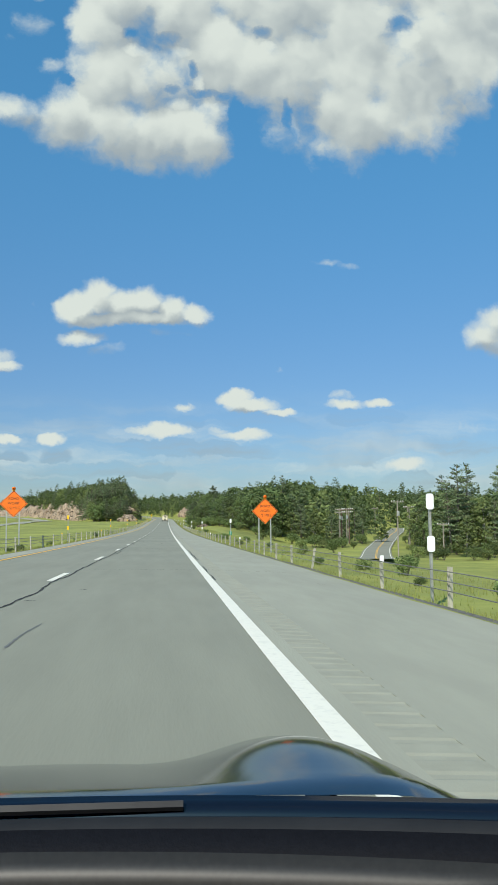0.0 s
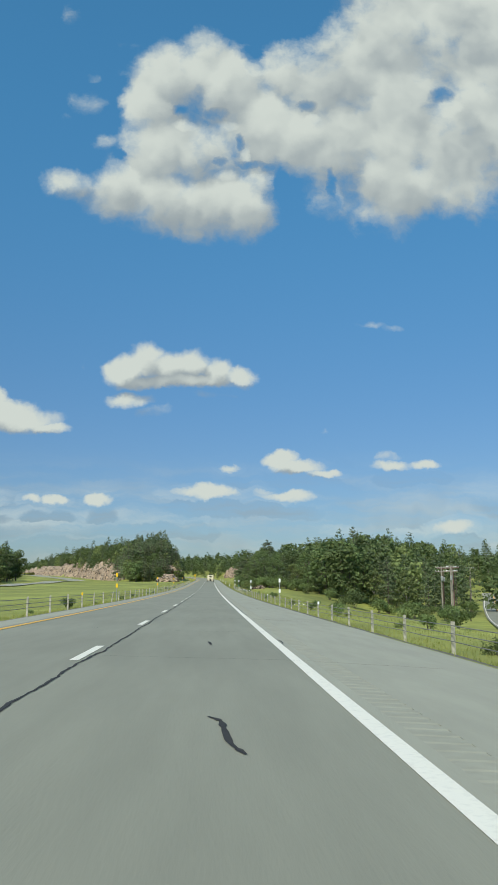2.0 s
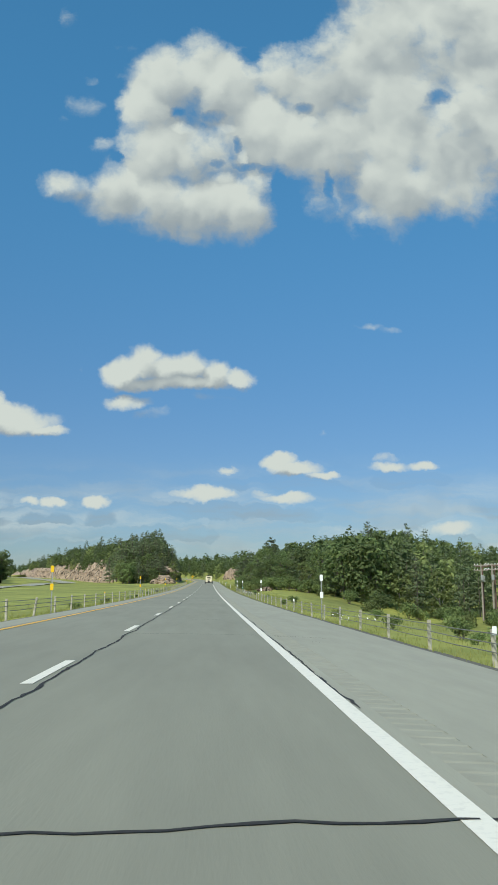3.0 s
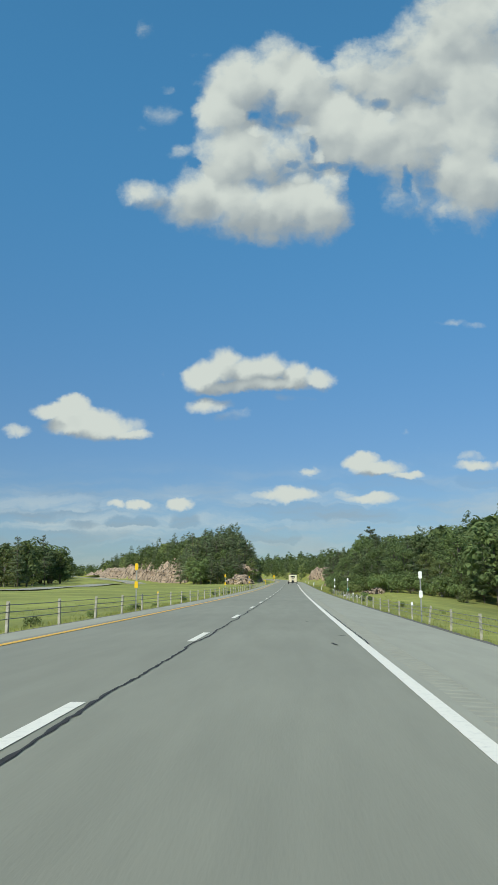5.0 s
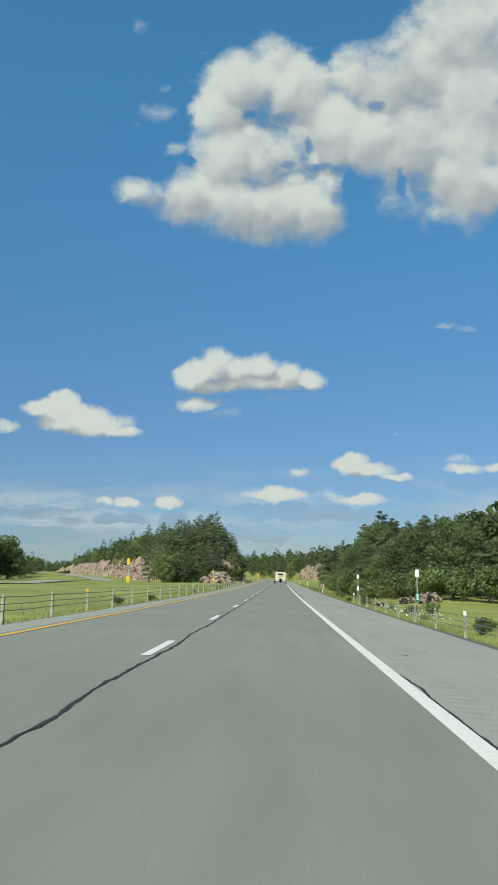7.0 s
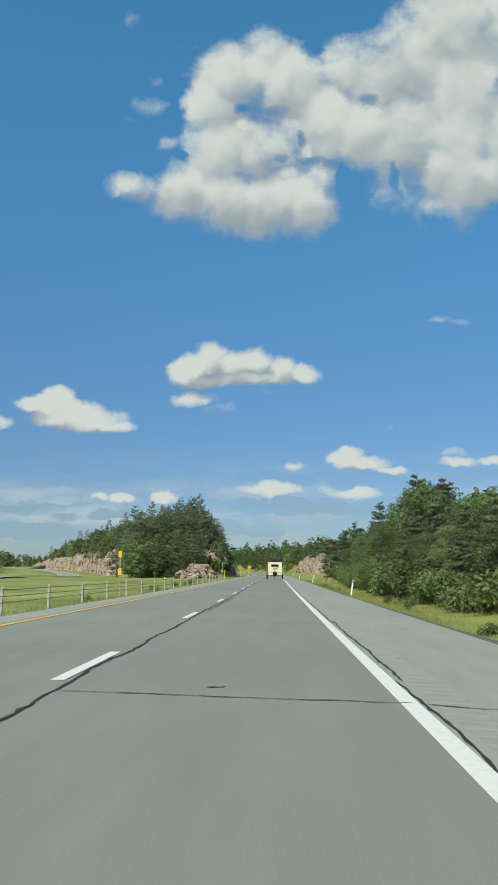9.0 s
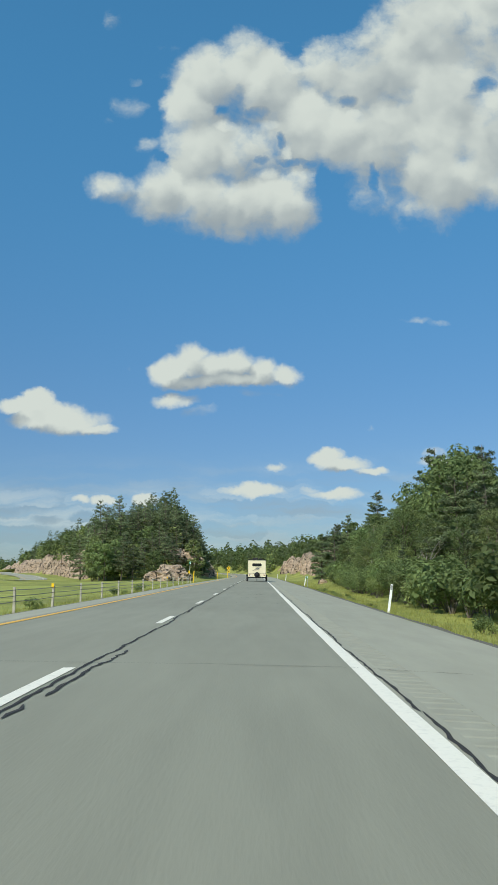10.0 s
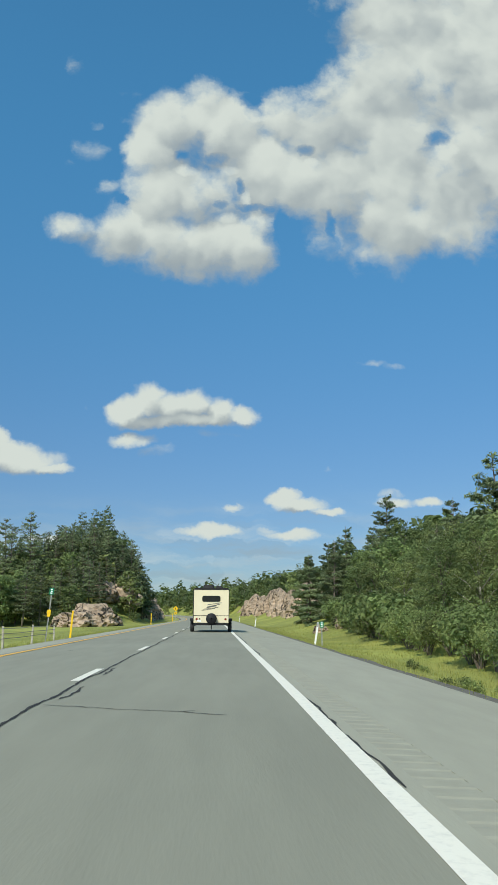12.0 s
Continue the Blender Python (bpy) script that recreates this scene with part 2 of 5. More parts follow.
    bsdf.inputs["Coat Weight"].default_value = coat
    if bump:
        f = t.nodes.new("ShaderNodeTexNoise")
        f.inputs["Scale"].default_value, f.inputs["Detail"].default_value = bump_scale, 6.0
        link(mapping.outputs[0], f.inputs[0])
        bp = t.nodes.new("ShaderNodeBump")
        bp.inputs["Strength"].default_value, bp.inputs["Distance"].default_value = bump, 0.02
        link(f.outputs[0], bp.inputs["Height"])
        link(bp.outputs[0], bsdf.inputs["Normal"])
    if translucent:
        tr = t.nodes.new("ShaderNodeBsdfTranslucent")
        link(colour, tr.inputs[0])
        ms = t.nodes.new("ShaderNodeMixShader")
        ms.inputs[0].default_value = translucent
        link(bsdf.outputs[0], ms.inputs[1])
        link(tr.outputs[0], ms.inputs[2])
        link(ms.outputs[0], out.inputs[0])
    return m


ASPHALT = material("worn_asphalt", (0.262, 0.258, 0.194), (0.234, 0.231, 0.174), 2.0, 8, 0.9, bump=0.14, bump_scale=45, big=0.06, big_scale=0.12, stretch=(1, 0.12, 1))
SHOULDER = material("shoulder_asphalt", (0.350, 0.343, 0.262), (0.315, 0.308, 0.236), 2.0, 8, 0.92, bump=0.14, bump_scale=45, big=0.05, big_scale=0.1, stretch=(1, 0.2, 1))
WHITE_PAINT = material("white_road_paint", (0.80, 0.765, 0.64), (0.62, 0.595, 0.50), 14, 8, 0.7, low=0.5, high=0.85)
YELLOW_PAINT = material("yellow_road_paint", (0.80, 0.45, 0.06), (0.66, 0.40, 0.10), 12, 8, 0.7, low=0.45, high=0.8)
TAR = material("tar_sealant", (0.020, 0.019, 0.017), (0.035, 0.033, 0.03), 20, 4, 0.95)
OIL = material("oil_stain", (0.12, 0.12, 0.11), (0.16, 0.16, 0.145), 20, 4, 0.8)
GROOVE = material("milled_asphalt", (0.340, 0.333, 0.254), (0.295, 0.289, 0.221), 3, 8, 0.95, bump=0.1, bump_scale=50)
GRAVEL = material("gravel_edge", (0.16, 0.15, 0.12), (0.09, 0.085, 0.07), 9, 8, 0.95, bump=0.6, bump_scale=25)
GRASS = material("mown_grass", (0.30, 0.305, 0.062), (0.20, 0.225, 0.042), 0.35, 8, 0.95, bump=1.0, bump_scale=5, big=0.3, big_scale=0.06)
BLADE = material("grass_blades", (0.280, 0.314, 0.067), (0.370, 0.358, 0.112), 0.6, 4, 0.85, island=0.25, translucent=0.4)
LEAF_MAPLE = material("broad_leaves", (0.188, 0.246, 0.080), (0.132, 0.186, 0.066), 0.5, 3, 0.8, island=0.3, translucent=0.42, per_object=0.4)
LEAF_BIRCH = material("light_leaves", (0.245, 0.290, 0.098), (0.178, 0.226, 0.076), 0.5, 3, 0.8, island=0.3, translucent=0.42, per_object=0.4)
NEEDLE = material("pine_needles", (0.145, 0.196, 0.092), (0.195, 0.235, 0.108), 0.6, 3, 0.8, island=0.3, translucent=0.38, per_object=0.4)
BARK = material("bark", (0.12, 0.095, 0.07), (0.2, 0.175, 0.14), 6, 6, 0.95, bump=0.6, bump_scale=14, stretch=(1, 1, 0.25))
PALE_BARK = material("pale_dead_wood", (0.4, 0.37, 0.31), (0.26, 0.23, 0.19), 5, 6, 0.9)
ROCK = material("pink_granite", (0.30, 0.225, 0.158), (0.165, 0.129, 0.094), 1.3, 10, 0.92, bump=1.0, bump_scale=2.5, big=0.25, big_scale=0.15, crack=0.22, stretch=(1, 1, 0.45), turn=(0.45, 0.55, 0))
GALVANISED = material("weathered_galvanised_steel", (0.42, 0.43, 0.40), (0.30, 0.31, 0.29), 7, 6, 0.6, metal=0.3)
RAIL_STEEL = material("weathered_rail_post_steel", (0.50, 0.47, 0.37), (0.34, 0.32, 0.25), 7, 6, 0.75)
CABLE = material("steel_cable", (0.26, 0.25, 0.21), (0.17, 0.165, 0.14), 7, 6, 0.6, metal=0.3)
POST_WOOD = material("grey_wood", (0.36, 0.32, 0.26), (0.24, 0.21, 0.17), 5, 6, 0.9, stretch=(1, 1, 0.2))
RED_WOOD = material("creosoted_wood", (0.17, 0.10, 0.075), (0.11, 0.07, 0.055), 5, 6, 0.9, stretch=(1, 1, 0.2))
WHITE_PLATE = material("white_reflector", (0.9, 0.9, 0.88), (0.82, 0.82, 0.8), 9, 3, 0.4)
YELLOW_PLATE = material("yellow_reflector", (0.85, 0.55, 0.01), (0.78, 0.48, 0.01), 9, 3, 0.4)
GREEN_PLATE = material("green_sign_sheet", (0.0, 0.22, 0.10), (0.0, 0.18, 0.08), 9, 3, 0.4)
ORANGE = material("orange_sign_sheet", (0.95, 0.19, 0.008), (0.88, 0.16, 0.006), 4, 3, 0.45)
BLACK_INK = material("black_sign_ink", (0.015, 0.012, 0.01), (0.03, 0.02, 0.015), 9, 3, 0.5)
CREAM = material("cream_fibreglass", (0.80, 0.72, 0.50), (0.76, 0.68, 0.47), 1.5, 4, 0.35, coat=0.2)
DARK_GLASS = material("tinted_window", (0.012, 0.014, 0.016), (0.016, 0.018, 0.02), 4, 2, 0.08)
RUBBER = material("black_rubber", (0.02, 0.02, 0.02), (0.03, 0.03, 0.029), 12, 4, 0.75)
COVER = material("charcoal_vinyl", (0.018, 0.019, 0.021), (0.024, 0.025, 0.027), 12, 4, 0.6)
DECAL = material("grey_decal", (0.10, 0.10, 0.10), (0.14, 0.14, 0.13), 12, 4, 0.5)
BLACK_METAL = material("black_painted_steel", (0.025, 0.025, 0.027), (0.035, 0.035, 0.035), 12, 4, 0.5, metal=0.2)
RED_LENS = material("red_lamp_lens", (0.25, 0.012, 0.01), (0.2, 0.01, 0.01), 12, 4, 0.25)
CAR_BLUE = material("dark_blue_car_paint", (0.003, 0.005, 0.011), (0.004, 0.006, 0.013), 300, 2, 0.1)
DASH = material("black_dashboard_vinyl", (0.005, 0.0055, 0.008), (0.007, 0.0076, 0.0105), 160, 3, 0.75, bump=0.15, bump_scale=400)
DASH_LIGHT = material("pale_dashboard_band", (0.022, 0.0215, 0.020), (0.030, 0.029, 0.027), 160, 3, 0.5)
for m in (DASH, COVER, BLACK_METAL):
    m.node_tree.nodes["Principled BSDF"].inputs["Specular IOR Level"].default_value = 0.14
CREAM_TRIM = material("pale_interior_trim", (0.5, 0.5, 0.48), (0.45, 0.45, 0.43), 60, 3, 0.6)

# ---------- mesh helpers ----------


def curve_through(keys, n):
    """Points along a smooth curve through keys, by Catmull-Rom."""
    keys = [Vector(k) for k in keys]
    keys = [2 * keys[0] - keys[1]] + keys + [2 * keys[-1] - keys[-2]]
    pts = []
    for a, b, c, d in zip(keys, keys[1:], keys[2:], keys[3:]):
        for i in range(n):
            t = i / n
            pts.append(0.5 * ((2 * b) + (c - a) * t + (2 * a - 5 * b + 4 * c - d) * t * t + (3 * b - a - 3 * c + d) * t ** 3))
    return pts + [keys[-2]]


class Geo:
    """Collects vertices and faces of one mesh."""

    def __init__(self):
        self.v, self.f = [], []

    def add(self, verts, faces):
        o = len(self.v)
        self.v += [tuple(p) for p in verts]
        self.f += [tuple(i + o for i in q) for q in faces]
        return self

    def box(self, x0, x1, y0, y1, z0, z1, m=None, taper=1.0):
        """A box with chamfered upright edges."""
        c = min(x1 - x0, y1 - y0) * 0.12
        ring = [(x0 + c, y0), (x1 - c, y0), (x1, y0 + c), (x1, y1 - c), (x1 - c, y1), (x0 + c, y1), (x0, y1 - c), (x0, y0 + c)]
        cx, cy = (x0 + x1) / 2, (y0 + y1) / 2
        vs = [(x, y, z0) for x, y in ring] + [(cx + (x - cx) * taper, cy + (y - cy) * taper, z1) for x, y in ring]
        if m is not None:
            vs = [m @ Vector(p) for p in vs]
        fs = [tuple(range(7, -1, -1)), tuple(range(8, 16))] + [(i, (i + 1) % 8, 8 + (i + 1) % 8, 8 + i) for i in range(8)]
        return self.add(vs, fs)

    def tube(self, path, radii, sides=6):
        """A tube along a path, closed at both ends."""
        path = [Vector(p) for p in path]
        vs, fs = [], []
        for i, p in enumerate(path):
            d = (path[min(i + 1, len(path) - 1)] - path[max(i - 1, 0)]).normalized()
            a = d.cross(Vector((0, 0, 1)) if abs(d.z) < 0.9 else Vector((1, 0, 0))).normalized()
            b = d.cross(a)
            r = radii[i] if isinstance(radii, (list, tuple)) else radii
            vs += [p + (a * math.cos(k * 2 * math.pi / sides) + b * math.sin(k * 2 * math.pi / sides)) * r for k in range(sides)]
        for i in range(len(path) - 1):
            fs += [(i * sides + k, i * sides + (k + 1) % sides, (i + 1) * sides + (k + 1) % sides, (i + 1) * sides + k) for k in range(sides)]
        e = (len(path) - 1) * sides
        fs += [tuple(range(sides - 1, -1, -1)), tuple(range(e, e + sides))]
        return self.add(vs, fs)

    def ribbon(self, path, width, lift=0.0):
        """A flat strip along a path on the ground; width a number or one a point."""
        vs, fs = [], []
        for i, p in enumerate(path):
            a, b = Vector(path[max(i - 1, 0)]), Vector(path[min(i + 1, len(path) - 1)])
            d = (b - a)
            s = Vector((d.y, -d.x, 0)).normalized() * (width[i] if isinstance(width, (list, tuple)) else width) / 2
            q = Vector(p) + Vector((0, 0, lift))
            vs += [q - s, q + s]
        fs = [(2 * i, 2 * i + 1, 2 * i + 3, 2 * i + 2) for i in range(len(path) - 1)]
        return self.add(vs, fs)

    def plate(self, outline, y0, y1):
        """An upright plate: an outline in x and z, from y0 to y1."""
        k = len(outline)
        vs = [(x, y0, z) for x, z in outline] + [(x, y1, z) for x, z in outline]
        fs = [tuple(range(k)), tuple(range(2 * k - 1, k - 1, -1))] + [(i, i + k, (i + 1) % k + k, (i + 1) % k) for i in range(k)]
        return self.add(vs, fs)

    def mesh(self, name, mat, smooth=False):
        me = bpy.data.meshes.new(name)
        me.from_pydata(self.v, [], self.f)
        me.materials.append(mat)
        if smooth:
            me.shade_smooth()
        me.update()
        return me


def rounded(x0, x1, z0, z1, r, k=4):
    """The outline of a plate with rounded corners."""
    pts = []
    for cx, cz, a0 in ((x1 - r, z0 + r, -90), (x1 - r, z1 - r, 0), (x0 + r, z1 - r, 90), (x0 + r, z0 + r, 180)):
        pts += [(cx + r * math.cos(radians(a0 + 90 * i / k)), cz + r * math.sin(radians(a0 + 90 * i / k))) for i in range(k + 1)]
    return pts


def thing(name, label, category, group="", kind=""):
    return tagged(new(name), label, category, group, kind)


def part(name, geo, mat, parent, label="", smooth=False):
    ob = new(name, geo if isinstance(geo, bpy.types.Mesh) else geo.mesh(name, mat, smooth))
    ob.parent = parent
    return tagged(ob, label)


def structure(name, geo, mat, label="", smooth=False):
    return tagged(new(name, geo.mesh(name, mat, smooth)), label, kind="structure")


# ---------- the lie of the land ----------
EDGE_X, DASH_X, MEDIAN_X = 1.035, -2.625, -6.28


def ease(a, b, x):
    x = min(1.0, max(0.0, (x - a) / (b - a)))
    return x * x * (3 - 2 * x)


def grade(y):
    """The road's height: a long sag, then a steady climb that levels out far ahead."""
    s = min(y, 335.0)
    z = -0.012977 * s + 3.5987e-5 * s * s
    return z + 0.0080 * min(max(0.0, y - 335), 185.0) + 0.014 * min(max(0.0, y - 520), 300.0)


def bend(y):
    """The road swings to the left past the rock cut."""
    return -max(0.0, y - 480) ** 2 / 2600 if y < 1100 else -147.8 - 0.477 * (y - 1100)


def right_edge(y):
    return 4.7 - 0.45 * ease(40, 170, y) - 0.15 * ease(250, 330, y)


SECTION = [(-60, 0.04), (-7.7, 0.04), (-6.28, 0.07), (-2.625, 0.065), (1.035, 0.0), (4.7, -0.2), (60, -0.2)]


def cross(x):
    for (a, za), (b, zb) in zip(SECTION, SECTION[1:]):
        if x <= b:
            return za + (zb - za) * (x - a) / (b - a)
    return -0.2


def on_road(x, y):
    return Vector((x + bend(y), y, grade(y) + cross(x)))


def wobble(x, y, s, seed=0.0):
    return noise.noise(Vector((x * s, y * s, seed)))


def hill_left(x, y):
    """The wooded rock hill between the two carriageways: 0 to 1."""
    # beside the opposite road its foot runs from (-43, 535) away to (-183, 848)
    d = ((x + 43) * 0.913 + (y - 535) * 0.408)
    spur = 0.6 * ease(-50, -37, x) * ease(460, 500, y)
    return max(ease(-1, 9, d), spur) * ease(-15, -30, x - bend(y)) * ease(452, 500, y + 0.15 * x)


def hill_right(x, y):
    return ease(13.5, 22, x - bend(y) + 3 * wobble(0, y, 0.06)) * ease(405, 470, y)


def ground(x, y):
    r = grade(y)
    q = x - bend(y)
    far = ease(700, 1500, abs(y - 300) + abs(x) * 0.6) * 14
    if -7.5 <= q <= right_edge(y) - 0.2:
        return r + cross(q) - 0.3
    if q > 0:
        e = right_edge(y)
        z = r - 0.22 - 0.28 * ease(e, e + 1.2, q)
        valley = 1 - ease(205, 292, y - 1.6 * max(0.0, q - 25))
        z -= valley * 5.3 * ease(6, 42, q) * (1 - 0.3 * ease(80, 140, q) - 0.2 * ease(240, 400, y + q))
        z += (1 - valley) * (-0.35 * ease(5, 8, q) * (1 - ease(9, 13, q)) + 0.9 * ease(9, 18, q) + 5.0 * ease(18, 70, q))
        z += 3.5 * hill_right(x, y)
        z += 0.12 * wobble(x, y, 0.12) * ease(6, 12, q) + 0.5 * wobble(x, y, 0.03) * ease(20, 60, q)
        return z + far
    low = -1.15 + 1.9 * ease(330, 520, y) + 3.6 * ease(560, 720, y) + 1.5 * ease(700, 950, y)
    w = ease(8.0, 30, -q)
    z = (r - 0.02 - 0.5 * ease(8, 12, -q)) * (1 - w) + (low - 0.35) * w
    z += (0.10 * wobble(x, y, 0.10) + 0.55 * wobble(x, y, 0.022, 3.0)) * ease(12, 30, -q)
    z += 15.0 * hill_left(x, y) * min(1.0, max(0.0, (875 - y) / 250))
    z += 5.0 * ease(95, 220, -q) * ease(100, 500, y)
    return z + far


def steps(a, b, n):
    return [a + (b - a) * i / n for i in range(n)]


XS = [-2600, -1800, -1200, -800, -600, -450, -360] + steps(-300, -140, 20) + steps(-140, -40, 40) + steps(-40, -7, 28) + steps(-7, 4, 6) + steps(4, 14, 22) + steps(14, 60, 30) + steps(60, 160, 22) + steps(160, 320, 10) + [320, 420, 600, 900, 1300, 1900, 2600]
YS = [-700, -300, -150, -90] + steps(-60, 420, 80) + steps(420, 700, 90) + steps(700, 1000, 40) + [1000, 1060, 1130, 1220, 1350, 1550, 1800, 2200, 2800, 3600, 4600]
land = Geo()
land.v = [(x + (bend(y) if abs(x) < 150 else 0), y, ground(x + (bend(y) if abs(x) < 150 else 0), y)) for y in YS for x in XS]
land.f = [(j * len(XS) + i, j * len(XS) + i + 1, (j + 1) * len(XS) + i + 1, (j + 1) * len(XS) + i) for j in range(len(YS) - 1) for i in range(len(XS) - 1)]
structure("ground", land, GRASS, "mown green roadside grass with drier patches", smooth=True)


def slab(name, xa, xb, mat, label, y0=-60, y1=1000):
    """A strip of pavement with thickness; xa and xb give its edges at each y."""
    g = Geo()
    ys = [y0 + 3.0 * i for i in range(int((y1 - y0) / 3) + 1)]
    k = 5
    for y in ys:
        row = [xa(y) + (xb(y) - xa(y)) * i / (k - 1) for i in range(k)]
        g.v += [tuple(on_road(row[0], y) - Vector((0, 0, 0.5)))] + [tuple(on_road(x, y)) for x in row] + [tuple(on_road(row[-1], y) - Vector((0, 0, 0.5)))]
    w = k + 2
    g.f = [(j * w + i, j * w + i + 1, (j + 1) * w + i + 1, (j + 1) * w + i) for j in range(len(ys) - 1) for i in range(w - 1)]
    return structure(name, g, mat, label)


RUMBLE = (1.30, 1.70)
slab("road", lambda y: MEDIAN_X - 0.35, lambda y: EDGE_X + 0.06, ASPHALT, "two worn grey asphalt lanes of a highway")
slab("shoulder_left", lambda y: -7.75 + 0.05 * wobble(0, y, 0.8), lambda y: MEDIAN_X - 0.35, SHOULDER, "narrow pale asphalt shoulder beside the median")
slab("shoulder_inner", lambda y: EDGE_X + 0.06, lambda y: RUMBLE[0], SHOULDER, "pale asphalt between edge line and rumble strip")
slab("shoulder_right", lambda y: RUMBLE[1], lambda y: right_edge(y) + 0.08 * wobble(7, y, 0.6), SHOULDER, "broad pale grey asphalt shoulder")
# milled grooves of the rumble strip
g = Geo()
y = -40.0
while y < 520:
    fine = y < 420
    for dy, dz in (((0, 0), (0.04, -0.007), (0.11, -0.007), (0.15, 0)) if fine else ((0, 0), (2.0, 0))):
        g.v += [tuple(on_road(RUMBLE[0], y + dy) + Vector((0, 0, dz))), tuple(on_road(RUMBLE[1], y + dy) + Vector((0, 0, dz)))]
    y += 0.33 if fine else 4.0
g.f = [(2 * i, 2 * i + 1, 2 * i + 3, 2 * i + 2) for i in range(len(g.v) // 2 - 1)]
structure("rumble_strip", g, GROOVE, "milled rumble strip grooves in the shoulder")
for name, x, off in (("gravel_verge_right", None, 0.2), ("gravel_verge_left", -7.9, 0.0)):
    g = Geo()
    ys = [-60 + 2.0 * i for i in range(330)]
    g.ribbon([on_road((right_edge(y) + off) if x is None else x, y) - Vector((0, 0, 0.06 + (0.02 if x is None else 0.0))) for y in ys], [0.62 + 0.3 * wobble(x or 3, y, 0.5) for y in ys])
    structure(name, g, GRAVEL, "narrow strip of dark gravel along the pavement edge")


def line_on_road(x, y0, y1, width, step=3.0, lift=0.004):
    n = max(1, int((y1 - y0) / step))
    return Geo().ribbon([on_road(x, y0 + (y1 - y0) * i / n) for i in range(n + 1)], width, lift)


structure("edge_line", line_on_road(EDGE_X, -60, 900, 0.18), WHITE_PAINT, "solid white edge line painted on asphalt")
structure("median_line", line_on_road(MEDIAN_X, -60, 900, 0.18), YELLOW_PAINT, "solid yellow line beside the median")
lane_line = thing("lane_line", "broken white lane line on asphalt", "road marking", kind="structure")
for k in range(-2, 50):
    yc = 8.06 + 12.19 * k
    part("dash", line_on_road(DASH_X, yc - 1.6, yc + 1.6, 0.16, 1.0), WHITE_PAINT, lane_line)

# black crack sealing: a wandering joint along the lane line, broken ones by the edge line, and cracks across
rng = random.Random(7)


def wander(y0, y1, x, sway, step=0.2, seed=0.0):
    n = max(2, int((y1 - y0) / step))
    pts = []
    for i in range(n + 1):
        y = y0 + (y1 - y0) * i / n
        pts.append(on_road(x + sway * (wobble(seed, y, 0.35) + 0.5 * wobble(seed, y, 1.3) + 0.4 * wobble(seed, y, 4.1)), y))
    return pts


def sealed(geo, pts, width, lift=0.005):
    geo.ribbon(pts, [width * (0.35 if i in (0, len(pts) - 1) else rng.uniform(0.5, 1.4)) for i in range(len(pts))], lift)


g = Geo()
sealed(g, wander(-30, 480, DASH_X + 0.17, 0.09, seed=1.0), 0.048)
for a, b, off in ((38, 42, 0.33), (57, 60, 0.3), (266.3, 268.2, 0.24), (269, 274.0, 0.31), (274.3, 275.0, 0.30), (275.5, 280.2, 0.31), (332.6, 334.5, 0.34), (337, 339, 0.3), (292, 294, 0.25)):
    sealed(g, wander(a, b, DASH_X + off, 0.12, seed=a), 0.045, 0.006)
structure("joint_sealing", g, TAR, "black tar sealing along the lane joint")
g = Geo()
for a, b, off in ((19, 21, .2), (22.5, 26, .25), (35.5, 38, .2), (31, 45, .42), (72, 73.4, .15), (90, 103, .12), (104, 121, .13), (153, 178, .2), (193, 200, .12), (246, 251, .2), (251, 263, .45), (262, 275, .3), (275, 301, .22), (301, 318, .24), (318, 324, .15), (327, 333, .14), (345, 350, .12), (355, 380, .2)):
    sealed(g, wander(a, b, EDGE_X + 0.09 + off * 0.25, 0.07, 0.2, seed=a * 1.7), 0.036)
structure("edge_sealing", g, TAR, "broken black tar sealing beside the edge line")
for k, (y, xa, xb, skew, w) in enumerate(((23.5, -2.2, 3.6, 0.5, .018), (46.6, -1.6, 1.0, -.3, .03), (68.3, -2.3, 3.5, -.6, .016), (76.4, -1.9, .25, .2, .022), (85.7, -1.7, 3.6, .6, .05), (102.9, -2.6, 2.7, -.2, .030), (112.5, -1.2, .2, 0, .015), (249.5, -2.4, 3.0, -.3, .03), (261.7, -2.5, 2.9, -.6, .036), (278.6, -4.8, 2.5, -.4, .014), (300.4, -2.8, 2.0, -.3, .034), (308.0, -2.4, 2.5, -2.3, .018), (312.8, -5.5, 2.8, -.2, .04), (318.2, -2.4, 2.3, -1.2, .018), (331.9, -2.4, -.03, -.9, .024))):
    n = 24
    g = Geo()
    sealed(g, [on_road(xa + (xb - xa) * i / n, y + skew * i / n + 0.10 * wobble(i * 0.25, y, 1.0) + 0.06 * wobble(i * 0.9, y, 1.0)) for i in range(n + 1)], w, 0.007)
    structure("cross_crack", g, TAR, "thin sealed crack across the lane")
for stroke in ([(-0.45, 61.85), (-0.34, 61.62), (-0.31, 61.16), (-0.27, 60.55), (-0.17, 60.14)], [(-0.47, 72.3), (-0.43, 71.8), (-0.41, 71.3)], [(-0.6, 314.7), (-0.4, 314.0), (-0.09, 313.5), (-0.12, 313.0), (-0.37, 312.7), (-0.2, 312.3), (0.13, 311.9)], [(0.37, 153.1), (0.42, 152.7), (0.47, 152.4)], [(-0.05, 163.5), (0.02, 163.2), (0.06, 163.0)]):
    g = Geo()
    sealed(g, [on_road(q.x, q.y) for q in curve_through([(*k, 0) for k in stroke], 5)], 0.055, 0.008)
    structure("tar_patch", g, TAR, "short crooked stroke of black tar")
g = Geo()
